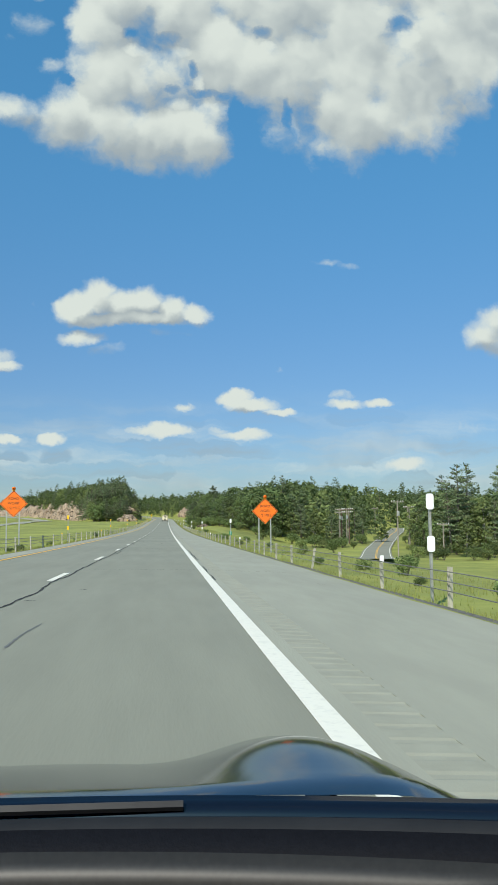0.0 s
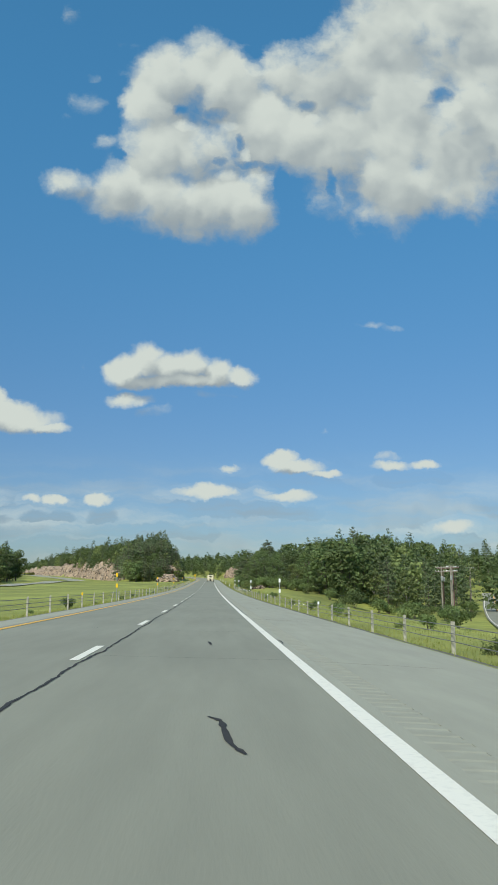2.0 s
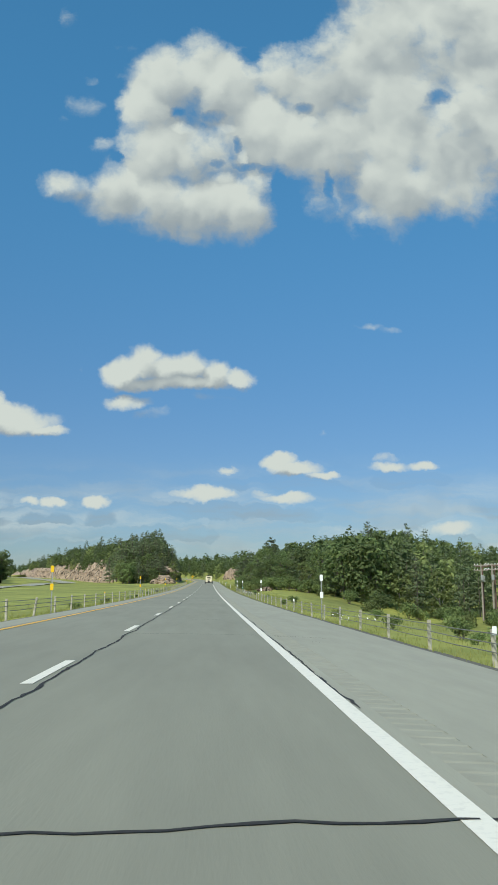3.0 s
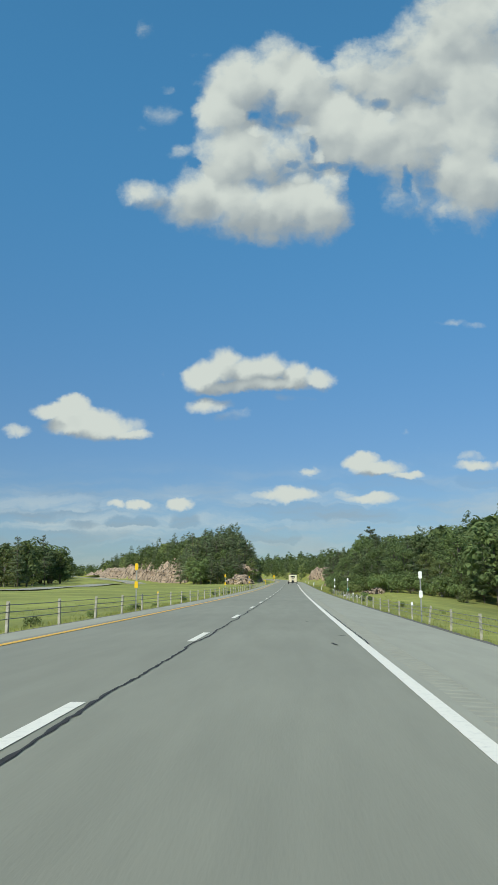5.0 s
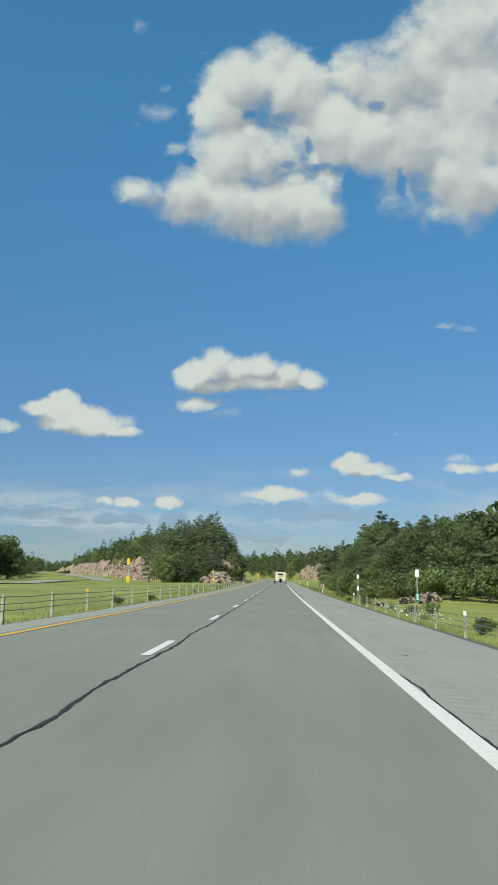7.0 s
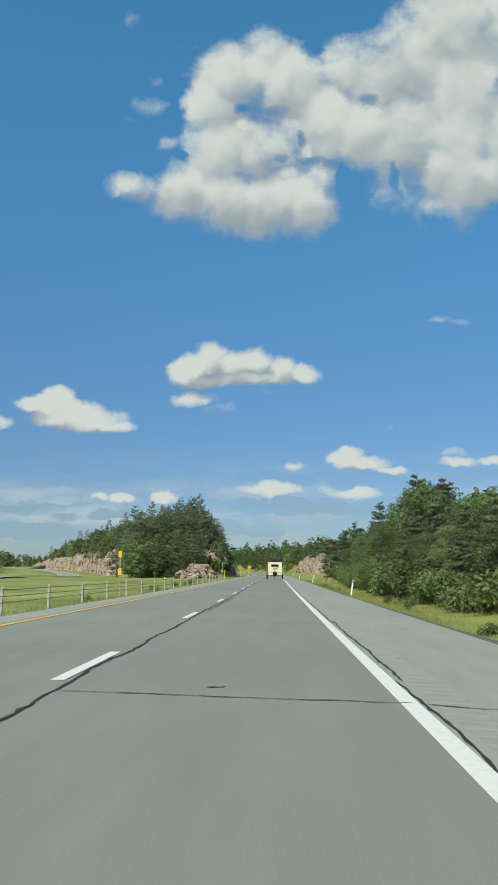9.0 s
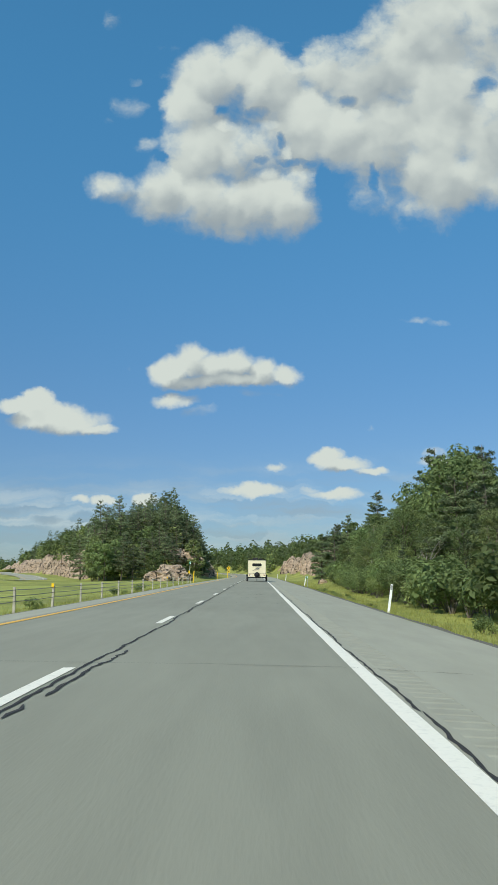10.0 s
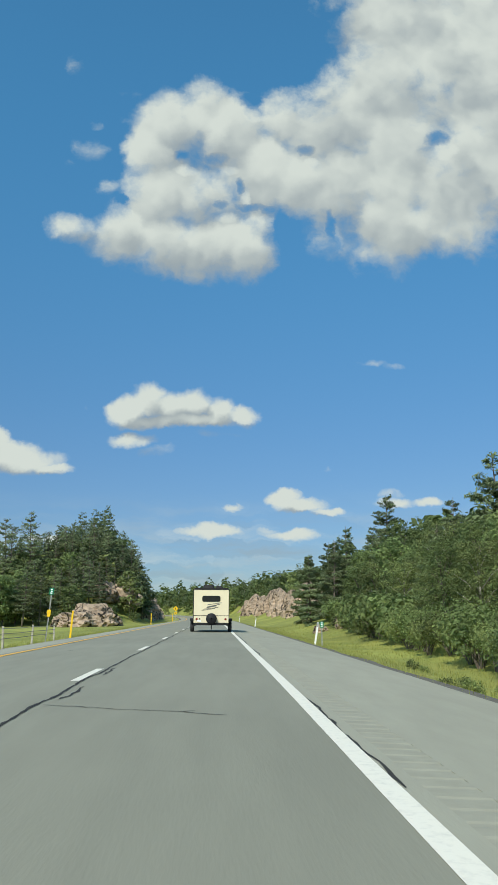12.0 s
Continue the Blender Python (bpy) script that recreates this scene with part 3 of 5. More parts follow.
sealed(g, [on_road(q.x, q.y) for q in curve_through([(-1.60, 8.3, 0), (-1.61, 9.3, 0), (-1.55, 10.4, 0)], 8)], 0.035, 0.003)
structure("oil_streak", g, OIL, "faint dark oil streak on the asphalt")
for k in range(46):
    y = rng.uniform(5, 380)
    x = rng.uniform(-6, 3.8)
    g = Geo()
    sealed(g, [on_road(x + 0.05 * i, y + 0.03 * i * rng.uniform(-1, 1)) for i in range(5)], rng.uniform(0.03, 0.07), 0.006)
    structure("tar_spot", g, TAR, "small black tar spot on the asphalt")

# the opposite carriageway and the side road down in the valley


def drape(path, lift):
    return [Vector((p.x, p.y, max(ground(p.x, p.y), ground(p.x + 2.5, p.y), ground(p.x - 2.5, p.y)) + lift)) for p in path]


def shifted(path, s):
    out = []
    for i, p in enumerate(path):
        d = path[min(i + 1, len(path) - 1)] - path[max(i - 1, 0)]
        out.append(p + Vector((d.y, -d.x, 0)).normalized() * s)
    return out


far_way = drape(curve_through([(-78, -60, 0), (-78, 150, 0), (-80, 330, 0), (-80, 450, 0), (-80, 540, 0), (-102, 625, 0), (-146, 710, 0), (-214, 820, 0), (-312, 950, 0), (-440, 1090, 0)], 14), 0.22)
structure("far_road", Geo().ribbon(far_way, 10.5), SHOULDER, "pale opposite carriageway curving round the rock")
for s, mat in ((-3.7, YELLOW_PAINT), (3.7, WHITE_PAINT)):
    structure("far_road_line", Geo().ribbon(shifted(far_way, s), 0.2, 0.02), mat, "painted line of the opposite carriageway")
side_way = drape(curve_through([(36, 134, 0), (40, 150, 0), (54, 200, 0), (72, 256, 0), (90, 308, 0), (99, 336, 0)], 10), 0.25)
structure("side_road", Geo().ribbon(side_way, 6.6), ASPHALT, "narrow grey side road down in the valley")
for s, mat in ((-2.9, WHITE_PAINT), (2.9, WHITE_PAINT), (-0.12, YELLOW_PAINT), (0.12, YELLOW_PAINT)):
    structure("side_road_line", Geo().ribbon(shifted(side_way, s), 0.14, 0.02), mat, "painted line of the side road")

# ---------- roadside things ----------


def foot(x, y):
    """A place on the ground beside the road; x is measured from the road's middle line."""
    return Vector((x + bend(y), y, ground(x + bend(y), y)))


def lathe(geo, profile, centre, axis="z", sides=12):
    vs = []
    for r, h in profile:
        for k in range(sides):
            a = 2 * math.pi * k / sides
            p = (r * math.cos(a), r * math.sin(a), h)
            if axis == "x":
                p = (p[2], p[0], p[1])
            if axis == "y":
                p = (p[0], p[2], p[1])
            vs.append(Vector(p) + Vector(centre))
    fs = [(i * sides + k, i * sides + (k + 1) % sides, (i + 1) * sides + (k + 1) % sides, (i + 1) * sides + k) for i in range(len(profile) - 1) for k in range(sides)]
    n = (len(profile) - 1) * sides
    return geo.add(vs, fs + [tuple(range(sides)), tuple(range(n, n + sides))])


def i_post(h):
    """A rolled steel I-section post."""
    g = Geo()
    g.box(-0.038, 0.038, -0.045, -0.037, -0.35, h)
    g.box(-0.038, 0.038, 0.037, 0.045, -0.35, h)
    g.box(-0.004, 0.004, -0.037, 0.037, -0.35, h)
    return g


POST_MESH = i_post(0.84).mesh("post", RAIL_STEEL)
BOLT_MESH = Geo().tube([(-0.05, 0, 0), (0.05, 0, 0)], 0.012, 6).mesh("hook_bolt", CABLE)


def guide_rail(x, y0, y1, label, leaning=()):
    """Three steel cables on light posts 4.88 m apart."""
    rail = thing("cable_guide_rail", label, "guide rail")
    n = int((y1 - y0) / 4.88)
    tops = []
    for i in range(n + 1):
        y = y0 + 4.88 * i
        p = foot(x, y)
        post = part("post", POST_MESH, RAIL_STEEL, rail)
        post.matrix_local = pose(*p, rng.uniform(-1.5, 1.5), rng.uniform(-2.0, 2.0) + (7 if i in leaning else 0), rng.uniform(-6, 6))
        tops.append(p)
        if i % 8 == 2:
            cap = part("reflector", Geo().plate(rounded(-0.05, 0.05, 0.72, 0.9, 0.02), -0.052, -0.047), WHITE_PLATE if x > 0 else YELLOW_PLATE, rail, "small reflector plate")
            cap.matrix_local = pose(*p)
    side = -0.055 if x > 0 else 0.055
    for h in (0.38, 0.56, 0.75):
        pts = []
        for a, b in zip(tops, tops[1:]):
            for k in range(4):
                s = k / 4
                pts.append(a.lerp(b, s) + Vector((side, 0, h - 0.05 * s * (1 - s) + (0.008 * wobble(a.y, s, 3) if k else 0))))
        pts.append(tops[-1] + Vector((side, 0, h)))
        part("cable", Geo().tube(pts, 0.0125, 5), CABLE, rail)
    return rail


guide_rail(5.45, 0.4 - 4.88 * 6, 256, "weathered steel cable guide rail on light posts beside the shoulder", (12, 41))
guide_rail(-8.15, 0.9 - 4.88 * 5, 366, "weathered steel cable guide rail on light posts beside the median", (29,))


def delineator(x, y, plate, heights, top, tilt=0.0, number=None, label=""):
    """A thin post with reflector plates; some carry a small green marker."""
    d = thing("delineator", label, "road marker")
    g = Geo()
    g.box(-0.03, 0.03, -0.006, 0.006, -0.3, top)
    g.box(-0.03, -0.024, -0.03, -0.006, -0.3, top)
    g.box(0.024, 0.03, -0.03, -0.006, -0.3, top)
    part("stake", g, GALVANISED, d)
    for h in heights:
        part("reflector", Geo().plate(rounded(-0.085, 0.085, h - 0.17, h + 0.17, 0.05), -0.05, -0.042), plate, d, "rounded reflector plate")
    if number is not None:
        part("marker_plate", Geo().plate(rounded(-0.11, 0.11, number - 0.16, number + 0.16, 0.02), -0.05, -0.044), GREEN_PLATE, d, "small green marker plate")
        for k in range(3):
            part("digit_bar", Geo().plate([(-0.05, number + 0.07 - 0.09 * k), (0.05, number + 0.07 - 0.09 * k), (0.05, number + 0.12 - 0.09 * k), (-0.05, number + 0.12 - 0.09 * k)], -0.055, -0.051), WHITE_PLATE, d)
    d.matrix_world = pose(*foot(x, y), 0, tilt, 0)
    return d


WHITE_LABEL = "steel delineator post with two white reflectors"
for y, green in ((16.6, None), (69.5, 1.15), (124.5, None), (174.3, None), (225.0, 1.15), (252.5, None)):
    delineator(5.62, y, WHITE_PLATE, (2.2, 1.3) if green is None else (2.2,), 2.38, 0, green, WHITE_LABEL if green is None else "delineator post with white reflector and green marker")


def white_stake(x, y, tilt, label="leaning white plastic delineator stake"):
    s = thing("delineator_stake", label, "road marker")
    part("stake", Geo().box(-0.055, 0.055, -0.018, 0.018, -0.2, 1.25, taper=0.92), WHITE_PLATE, s)
    part("reflector", Geo().plate(rounded(-0.045, 0.045, 1.0, 1.2, 0.01), -0.024, -0.019), GALVANISED, s, "grey reflector strip")
    s.matrix_world = pose(*foot(x, y), 0, tilt, 0)


for x, y, tilt in ((5.5, 303.5, 9), (5.4, 366.4, 10), (5.3, 431, 8), (5.3, 497, 4)):
    white_stake(x, y, tilt)
delineator(5.75, 366.0, WHITE_PLATE, (), 1.32, 0, 1.15, "short steel post with a green marker plate")
YELLOW_LABEL = "steel post with two yellow reflectors at the median"
for y in (69.8, 123.0, 176.0, 230.0, 283.0):
    delineator(-8.35, y, YELLOW_PLATE, (2.2, 1.3), 2.38, 0, None, YELLOW_LABEL)
delineator(-8.35, 361.0, YELLOW_PLATE, (1.35,), 2.55, 5, 2.4, "leaning post with green marker and yellow reflector")
for y, tilt in ((367.5, 4), (426, 2), (480, 1)):
    s = thing("yellow_stake", "yellow plastic delineator stake in the median grass", "road marker")
    part("stake", Geo().box(-0.055, 0.055, -0.018, 0.018, -0.2, 1.5, taper=0.92), YELLOW_PLATE, s)
    s.matrix_world = pose(*foot(-8.3, y), 0, tilt, 0)


def letters(text, size, m, mat, parent, name="lettering"):
    """Raised sign letters from the built-in font, as a mesh."""
    cu = bpy.data.curves.new(name, "FONT")
    cu.body, cu.size, cu.align_x, cu.align_y, cu.extrude = text, size, "CENTER", "CENTER", 0.002
    tmp = bpy.data.objects.new(name, cu)
    scene.collection.objects.link(tmp)
    bpy.context.view_layer.update()
    me = bpy.data.meshes.new_from_object(tmp.evaluated_get(bpy.context.evaluated_depsgraph_get()))
    bpy.data.objects.remove(tmp)
    me.materials.clear()
    me.materials.append(mat)
    ob = part(name, me, mat, parent)
    ob.matrix_local = m
    return ob


def work_sign(x, y, tip, turn):
    """An orange diamond on two posts with a warning lamp on its top corner."""
    s = thing("road_work_sign", "orange diamond road work sign on two steel posts", "road sign")
    base = foot(x, y)
    c = tip - base.z - 0.88
    r = 0.86
    dia = lambda k: [(0, c - k), (k, c), (0, c + k), (-k, c)]
    part("sign_plate", Geo().plate(dia(r), -0.02, -0.012), ORANGE, s)
    g = Geo()
    o, i = dia(r - 0.05), dia(r - 0.078)
    g.add([(a, -0.024, b) for a, b in o + i], [(k, (k + 1) % 4, 4 + (k + 1) % 4, 4 + k) for k in range(4)])
    part("border", g, BLACK_INK, s, "thin black border line")
    for k, text in enumerate(("ROAD", "WORK", "1/2 MILE")):
        letters(text, 0.23, pose(0, -0.024, c + 0.32 - 0.3 * k, 90, 0, 0), BLACK_INK, s)
    for px in (-0.42, 0.36):
        part("sign_post", Geo().box(px - 0.04, px + 0.04, -0.012, 0.03, -1.2, c - 0.3), GALVANISED, s)
    lamp = part("warning_lamp", lathe(Geo(), [(0.03, -0.1), (0.11, -0.08), (0.12, 0.0), (0.11, 0.08), (0.03, 0.1)], (0, -0.02, c + r + 0.1), "y"), ORANGE, s, "round amber warning lamp", True)
    part("lamp_box", Geo().box(-0.09, 0.09, -0.03, 0.03, c + r - 0.06, c + r - 0.01), YELLOW_PLATE, s)
    s.matrix_world = pose(base.x, base.y, base.z, 0, 0, turn)
    return s


work_sign(6.55, 52.5, 2.55, -4)
work_sign(-9.6, 51.8, 3.15, 3)


def curve_sign(x, y, z):
    s = thing("curve_sign", "yellow diamond curve warning sign with a lower plate", "road sign")
    b = foot(x, y)
    c = z
    part("sign_plate", Geo().plate([(0, c - 0.62), (0.62, c), (0, c + 0.62), (-0.62, c)], -0.02, -0.012), YELLOW_PLATE, s)
    part("arrow", Geo().plate([(0.06, c - 0.3), (0.06, c + 0.08), (-0.16, c + 0.3), (-0.24, c + 0.2), (-0.06, c), (-0.06, c - 0.3)], -0.026, -0.021), BLACK_INK, s)
    part("speed_plate", Geo().plate(rounded(-0.3, 0.3, c - 1.3, c - 0.72, 0.03), -0.02, -0.012), YELLOW_PLATE, s)
    for k in range(2):
        part("digit_bar", Geo().plate([(-0.18 + 0.2 * k, c - 1.15), (-0.04 + 0.2 * k, c - 1.15), (-0.04 + 0.2 * k, c - 0.88), (-0.18 + 0.2 * k, c - 0.88)], -0.026, -0.021), BLACK_INK, s)
    part("sign_post", Geo().box(-0.04, 0.04, -0.01, 0.03, -0.6, c + 0.4), GALVANISED, s)
    s.matrix_world = pose(*b)


curve_sign(-8.7, 507, 2.7)


def utility_pole(x, y, h, arms, mat, cans=False, label=""):
    p = thing("utility_pole", label, "utility pole")
    part("pole", Geo().tube([(0, 0, -1), (0, 0, h * 0.5), (0, 0, h)], [0.17, 0.15, 0.11], 8), mat, p)
    for k in range(arms):
        z = h - 0.35 - 0.9 * k
        part("crossarm", Geo().box(-1.35, 1.35, -0.07, 0.07, z - 0.08, z + 0.08), mat, p)
        for q in (-1.2, -0.65, 0.65, 1.2):
            part("insulator", lathe(Geo(), [(0.03, 0), (0.07, 0.05), (0.05, 0.12), (0.07, 0.17), (0.02, 0.22)], (q, 0, z + 0.08), "z", 6), WHITE_PLATE, p)
    if cans:
        part("transformer", lathe(Geo(), [(0.05, 0), (0.3, 0.04), (0.31, 0.9), (0.2, 1.0)], (0.0, -0.45, h - 3.2), "z", 10), GALVANISED, p, "grey transformer can")
    p.matrix_world = pose(x, y, ground(x, y))
    return p


for k, (dx, dy, dh, mat, can) in enumerate(((-1.6, 0, 0.0, POST_WOOD, True), (-0.5, 2.4, -0.2, RED_WOOD, True), (0.6, 0.4, 0.1, POST_WOOD, True), (1.7, 2.0, 0.0, RED_WOOD, False), (2.2, 4.6, 0.2, POST_WOOD, False))):
    utility_pole(52.5 + dx, 231 + dy, 3.9 + dh - ground(52.5 + dx, 231 + dy), 1 if k % 2 else 2, mat, can, "old wooden utility pole in a cluster beside trees")
utility_pole(46.8, 158, 4.6 - ground(46.8, 158), 1, POST_WOOD, True, "pale wooden utility pole beside the side road")
for x, y, h in ((67, 215, 11), (70, 226, 11), (57, 160, 7.0), (80, 300, 10)):
    utility_pole(x, y, h, 1, POST_WOOD, False, "weathered wooden utility pole among bushes")


# ---------- the travel trailer ahead ----------
def trailer(x, y):
    t = thing("travel_trailer", "cream travel trailer with dark rear window and spare wheel", "trailer")
    w, z0, z1, ln = 1.2, 0.62, 2.92, 6.4
    shell = Geo()
    prof = [(-w, z0), (-w, z1 - 0.10), (-w + 0.05, z1 - 0.03), (-w + 0.14, z1), (w - 0.14, z1), (w - 0.05, z1 - 0.03), (w, z1 - 0.10), (w, z0)]
    shell.plate(prof, 0.0, ln)
    part("body", shell, CREAM, t, "cream fibreglass body")
    part("roof_rail", Geo().plate([(-w - 0.02, z1 - 0.1), (w + 0.02, z1 - 0.1), (w - 0.08, z1 + 0.03), (-w + 0.08, z1 + 0.03)], -0.02, 0.12), BLACK_METAL, t, "dark trim along the roof edge")
    part("rear_window", Geo().plate(rounded(-0.62, 0.62, 2.02, 2.42, 0.12), -0.022, -0.004), DARK_GLASS, t, "tinted rear window with rounded corners")
    part("trim_line", Geo().box(-w - 0.01, w + 0.01, -0.015, -0.002, 1.08, 1.11), BLACK_METAL, t)
    for sx in (-1, 1):
        part("corner_trim", Geo().box(sx * (w + 0.005) - 0.02, sx * (w + 0.005) + 0.02, -0.02, 0.03, z0, z1 - 0.1), BLACK_METAL, t)
    # a swoosh decal with a blurred emblem: plain strokes
    for k, (a, b, zz, th) in enumerate(((-0.66, 0.24, 1.46, 0.045), (-0.56, 0.45, 1.54, 0.04), (-0.3, 0.68, 1.84, 0.045), (-0.22, 0.56, 1.74, 0.04), (-0.36, 0.34, 1.63, 0.11))):
        part("decal", Geo().plate([(a, zz - 0.04), (b, zz + 0.10), (b + 0.05, zz + 0.10 + th), (a + 0.1, zz - 0.04 + th)], -0.010 - 0.001 * k, -0.004), DECAL, t, "grey swoosh decal")
    for sx in (-1, 1):
        part("tail_lamp", Geo().plate(rounded(sx * 0.98 - 0.07, sx * 0.98 + 0.07, 0.80, 0.93, 0.05), -0.04, -0.004), RED_LENS, t, "small round tail lamp")
    part("rear_plate", Geo().plate(rounded(-0.93, -0.68, 0.68, 0.80, 0.01), -0.03, -0.004), WHITE_PLATE, t)
    part("lamp_bar", Geo().plate(rounded(-0.82, -0.74, 0.83, 0.92, 0.03), -0.03, -0.004), BLACK_METAL, t)
    part("spare_wheel_cover", lathe(Geo(), [(0.05, -0.34), (0.30, -0.33), (0.355, -0.28), (0.365, -0.2), (0.365, -0.06), (0.3, -0.03)], (0.02, 0, 0.90), "y", 22), COVER, t, "charcoal vinyl spare wheel cover", True)
    part("bumper", Geo().box(-1.15, 1.15, -0.16, -0.05, 0.46, 0.58), BLACK_METAL, t)
    part("chassis", Geo().box(-1.0, 1.0, -0.05, ln - 0.2, 0.46, 0.6), BLACK_METAL, t)
    for sx in (-1, 1):
        part("skirt", Geo().box(sx * 1.12 - 0.06, sx * 1.12 + 0.06, 0.05, ln, 0.42, 0.64), BLACK_METAL, t)
        fender = part("fender", Geo().box(sx * 1.30 - 0.14, sx * 1.30 + 0.14, 0.45, 2.9, 0.72, 0.90), BLACK_METAL, t)
        for yy in (1.1, 2.1):
            wheel = part("wheel", lathe(Geo(), [(0.2, -0.12), (0.33, -0.12), (0.36, -0.08), (0.36, 0.08), (0.33, 0.12), (0.2, 0.12)], (sx * 1.30, yy, 0.36), "x", 18), RUBBER, t, "black tyre")
            part("rim", lathe(Geo(), [(0.02, -0.1), (0.19, -0.1), (0.2, 0.1), (0.02, 0.1)], (sx * 1.32, yy, 0.36), "x", 12), GALVANISED, wheel)
    unit = part("air_conditioner", Geo().box(-0.62, 0.18, 2.2, 3.1, z1, z1 + 0.3, taper=0.86), BLACK_METAL, t, "black rooftop air conditioner")
    part("roof_vent", Geo().box(0.3, 0.78, 1.2, 1.7, z1, z1 + 0.2, taper=0.9), BLACK_METAL, t, "dark roof vent")
    part("hitch", Geo().tube([(-0.7, ln, 0.5), (0, ln + 1.2, 0.5), (0.7, ln, 0.5)], 0.05, 6), BLACK_METAL, t)
    part("jack_stand", Geo().tube([(0, ln + 1.1, 0.0), (0, ln + 1.1, 0.62)], 0.04, 6), BLACK_METAL, t)
    p = on_road(x, y)
    t.matrix_world = pose(p.x, p.y, p.z, 0.9, 0.8, 0)


trailer(-0.42, 376.3)

# ---------- rock ----------


def rock_face(name, path, height, depth, lean, label, seed, mat=ROCK, cell=0.9, taper=0.0):
    """A blasted rock face along a path: leaning slabs and ledges with broken joints; path gives the foot, depth runs into the hill."""
    rock = thing(name, label, "rock face")
    pts = curve_through([(*p, 0) for p in path], 8)
    lens = [0.0]
    for a, b in zip(pts, pts[1:]):
        lens.append(lens[-1] + (b - a).length)
    total = lens[-1]
    nu, nv = max(6, int(total / cell)), max(5, int(height / cell * 1.2))
    g = Geo()

    def along(s):
        s = min(max(s, 0), total - 1e-4)
        for i in range(len(pts) - 1):
            if lens[i + 1] >= s:
                k = (s - lens[i]) / (lens[i + 1] - lens[i] + 1e-9)
                d = (pts[i + 1] - pts[i]).normalized()
                return pts[i].lerp(pts[i + 1], k), Vector((d.y, -d.x, 0))
        return pts[-1], Vector((1, 0, 0))

    for j in range(nv + 1):
        for i in range(nu + 1):
            s, h = total * i / nu, j / nv
            env = ease(0, 0.12, i / nu) * ease(0, 0.05, 1 - i / nu) * (1 - taper * (1 - i / nu))
            hh = height * (0.35 + 0.65 * env) * (0.85 + 0.3 * wobble(s, seed, 0.08))
            p, nrm = along(s + hh * h * 0.35)
            cell_v = noise.cell(Vector(((s + hh * h * 0.9) * 0.42, h * hh * 0.16, seed)))
            small = noise.cell(Vector(((s - hh * h * 0.4) * 1.1, h * hh * 0.5, seed + 5)))
            out = 1.25 * (cell_v - 0.5) + 0.5 * (small - 0.5) + 0.45 * wobble(s, h * hh, 0.9, seed)
            back = depth * h ** 1.3 * lean
            q = p - nrm * (back - out * (0.3 + 0.7 * math.sin(math.pi * min(1, h + 0.12))))
            g.v.append((q.x, q.y, ground(p.x, p.y) - 0.6 + hh * h))
    w = nu + 1
    g.f = [(j * w + i, j * w + i + 1, (j + 1) * w + i + 1, (j + 1) * w + i) for j in range(nv) for i in range(nu)]
    # a top ledge that runs back into the slope
    o = len(g.v)
    for i in range(w):
        p, nrm = along(total * i / nu)
        a = Vector(g.v[nv * w + i])
        b = a - nrm * 4
        g.v.append((b.x, b.y, min(a.z, max(ground(b.x, b.y), a.z - 3)) - 0.2))
    g.f += [(nv * w + i, nv * w + i + 1, o + i + 1, o + i) for i in range(nu)]
    part("face", g, mat, rock)
    return rock


def boulder(x, y, sx, sy, sz, seed, sink=0.25, label="pink granite boulder half sunk in grass", z=None):
    b = Geo()
    bm = bmesh.new()
    bmesh.ops.create_icosphere(bm, subdivisions=4, radius=1.0)
    for v in bm.verts:
        d = v.co.normalized()
        k = 1 + 0.25 * noise.noise(d * 1.4 + Vector((seed, 0, 0))) + 0.13 * (noise.cell(d * 2.6 + Vector((seed, 3, 0))) - 0.5) + 0.08 * (noise.cell(Vector((d.x * 4 + d.z * 3, d.y * 4, d.z * 9 + seed))) - 0.5) + 0.10 * noise.noise(d * 7)
        v.co = Vector((d.x * sx * k, d.y * sy * k, max(-0.6, d.z) * sz * k))
    me = bpy.data.meshes.new("boulder")
    bm.to_mesh(me)
    bm.free()
    me.materials.append(ROCK)
    ob = tagged(new("boulder", me), label, "boulder")
    base = ground(x, y) if z is None else z
    ob.matrix_world = pose(x, y, base + sz * (0.6 - sink), 0, 0, seed * 40)


rock_face("rock_cut", [(-41, 548), (-58, 566), (-78, 604), (-104, 668), (-129, 724), (-160, 790), (-188, 846)][::-1], 17.0, 6.5, 1.0, "tall slanting pinkish granite rock cut under trees", 2.0, cell=0.75, taper=0.85)
rock_face("rock_cut", [(15.0, 474), (14.6, 484), (14.6, 505), (13.6, 540), (11.0, 580), (6.0, 620)][::-1], 8.2, 3.0, 1.0, "low pinkish granite rock cut beside the shoulder", 9.0, cell=0.5)
rock_face("rock_cut", [(-19.0, 640), (-17.5, 590), (-18.0, 548), (-20.0, 520), (-25.0, 500)][::-1], 9.0, 4.0, 1.0, "broken granite rock cut among pine trees", 5.0, cell=0.5)
for x, y, sx, sy, sz, sd in ((-22.5, 456, 3.6, 3.0, 2.1, 1), (-19.0, 459, 2.8, 2.6, 1.9, 2), (-25.4, 460, 2.6, 2.4, 1.5, 3), (-17.6, 462, 1.8, 2.0, 1.4, 4), (-21.5, 464, 4.2, 3, 3.0, 5), (-24.6, 455.5, 2.0, 1.5, 0.9, 16)):
    boulder(x, y, sx, sy, sz, sd, 0.2, "broken pinkish granite outcrop beside the median")
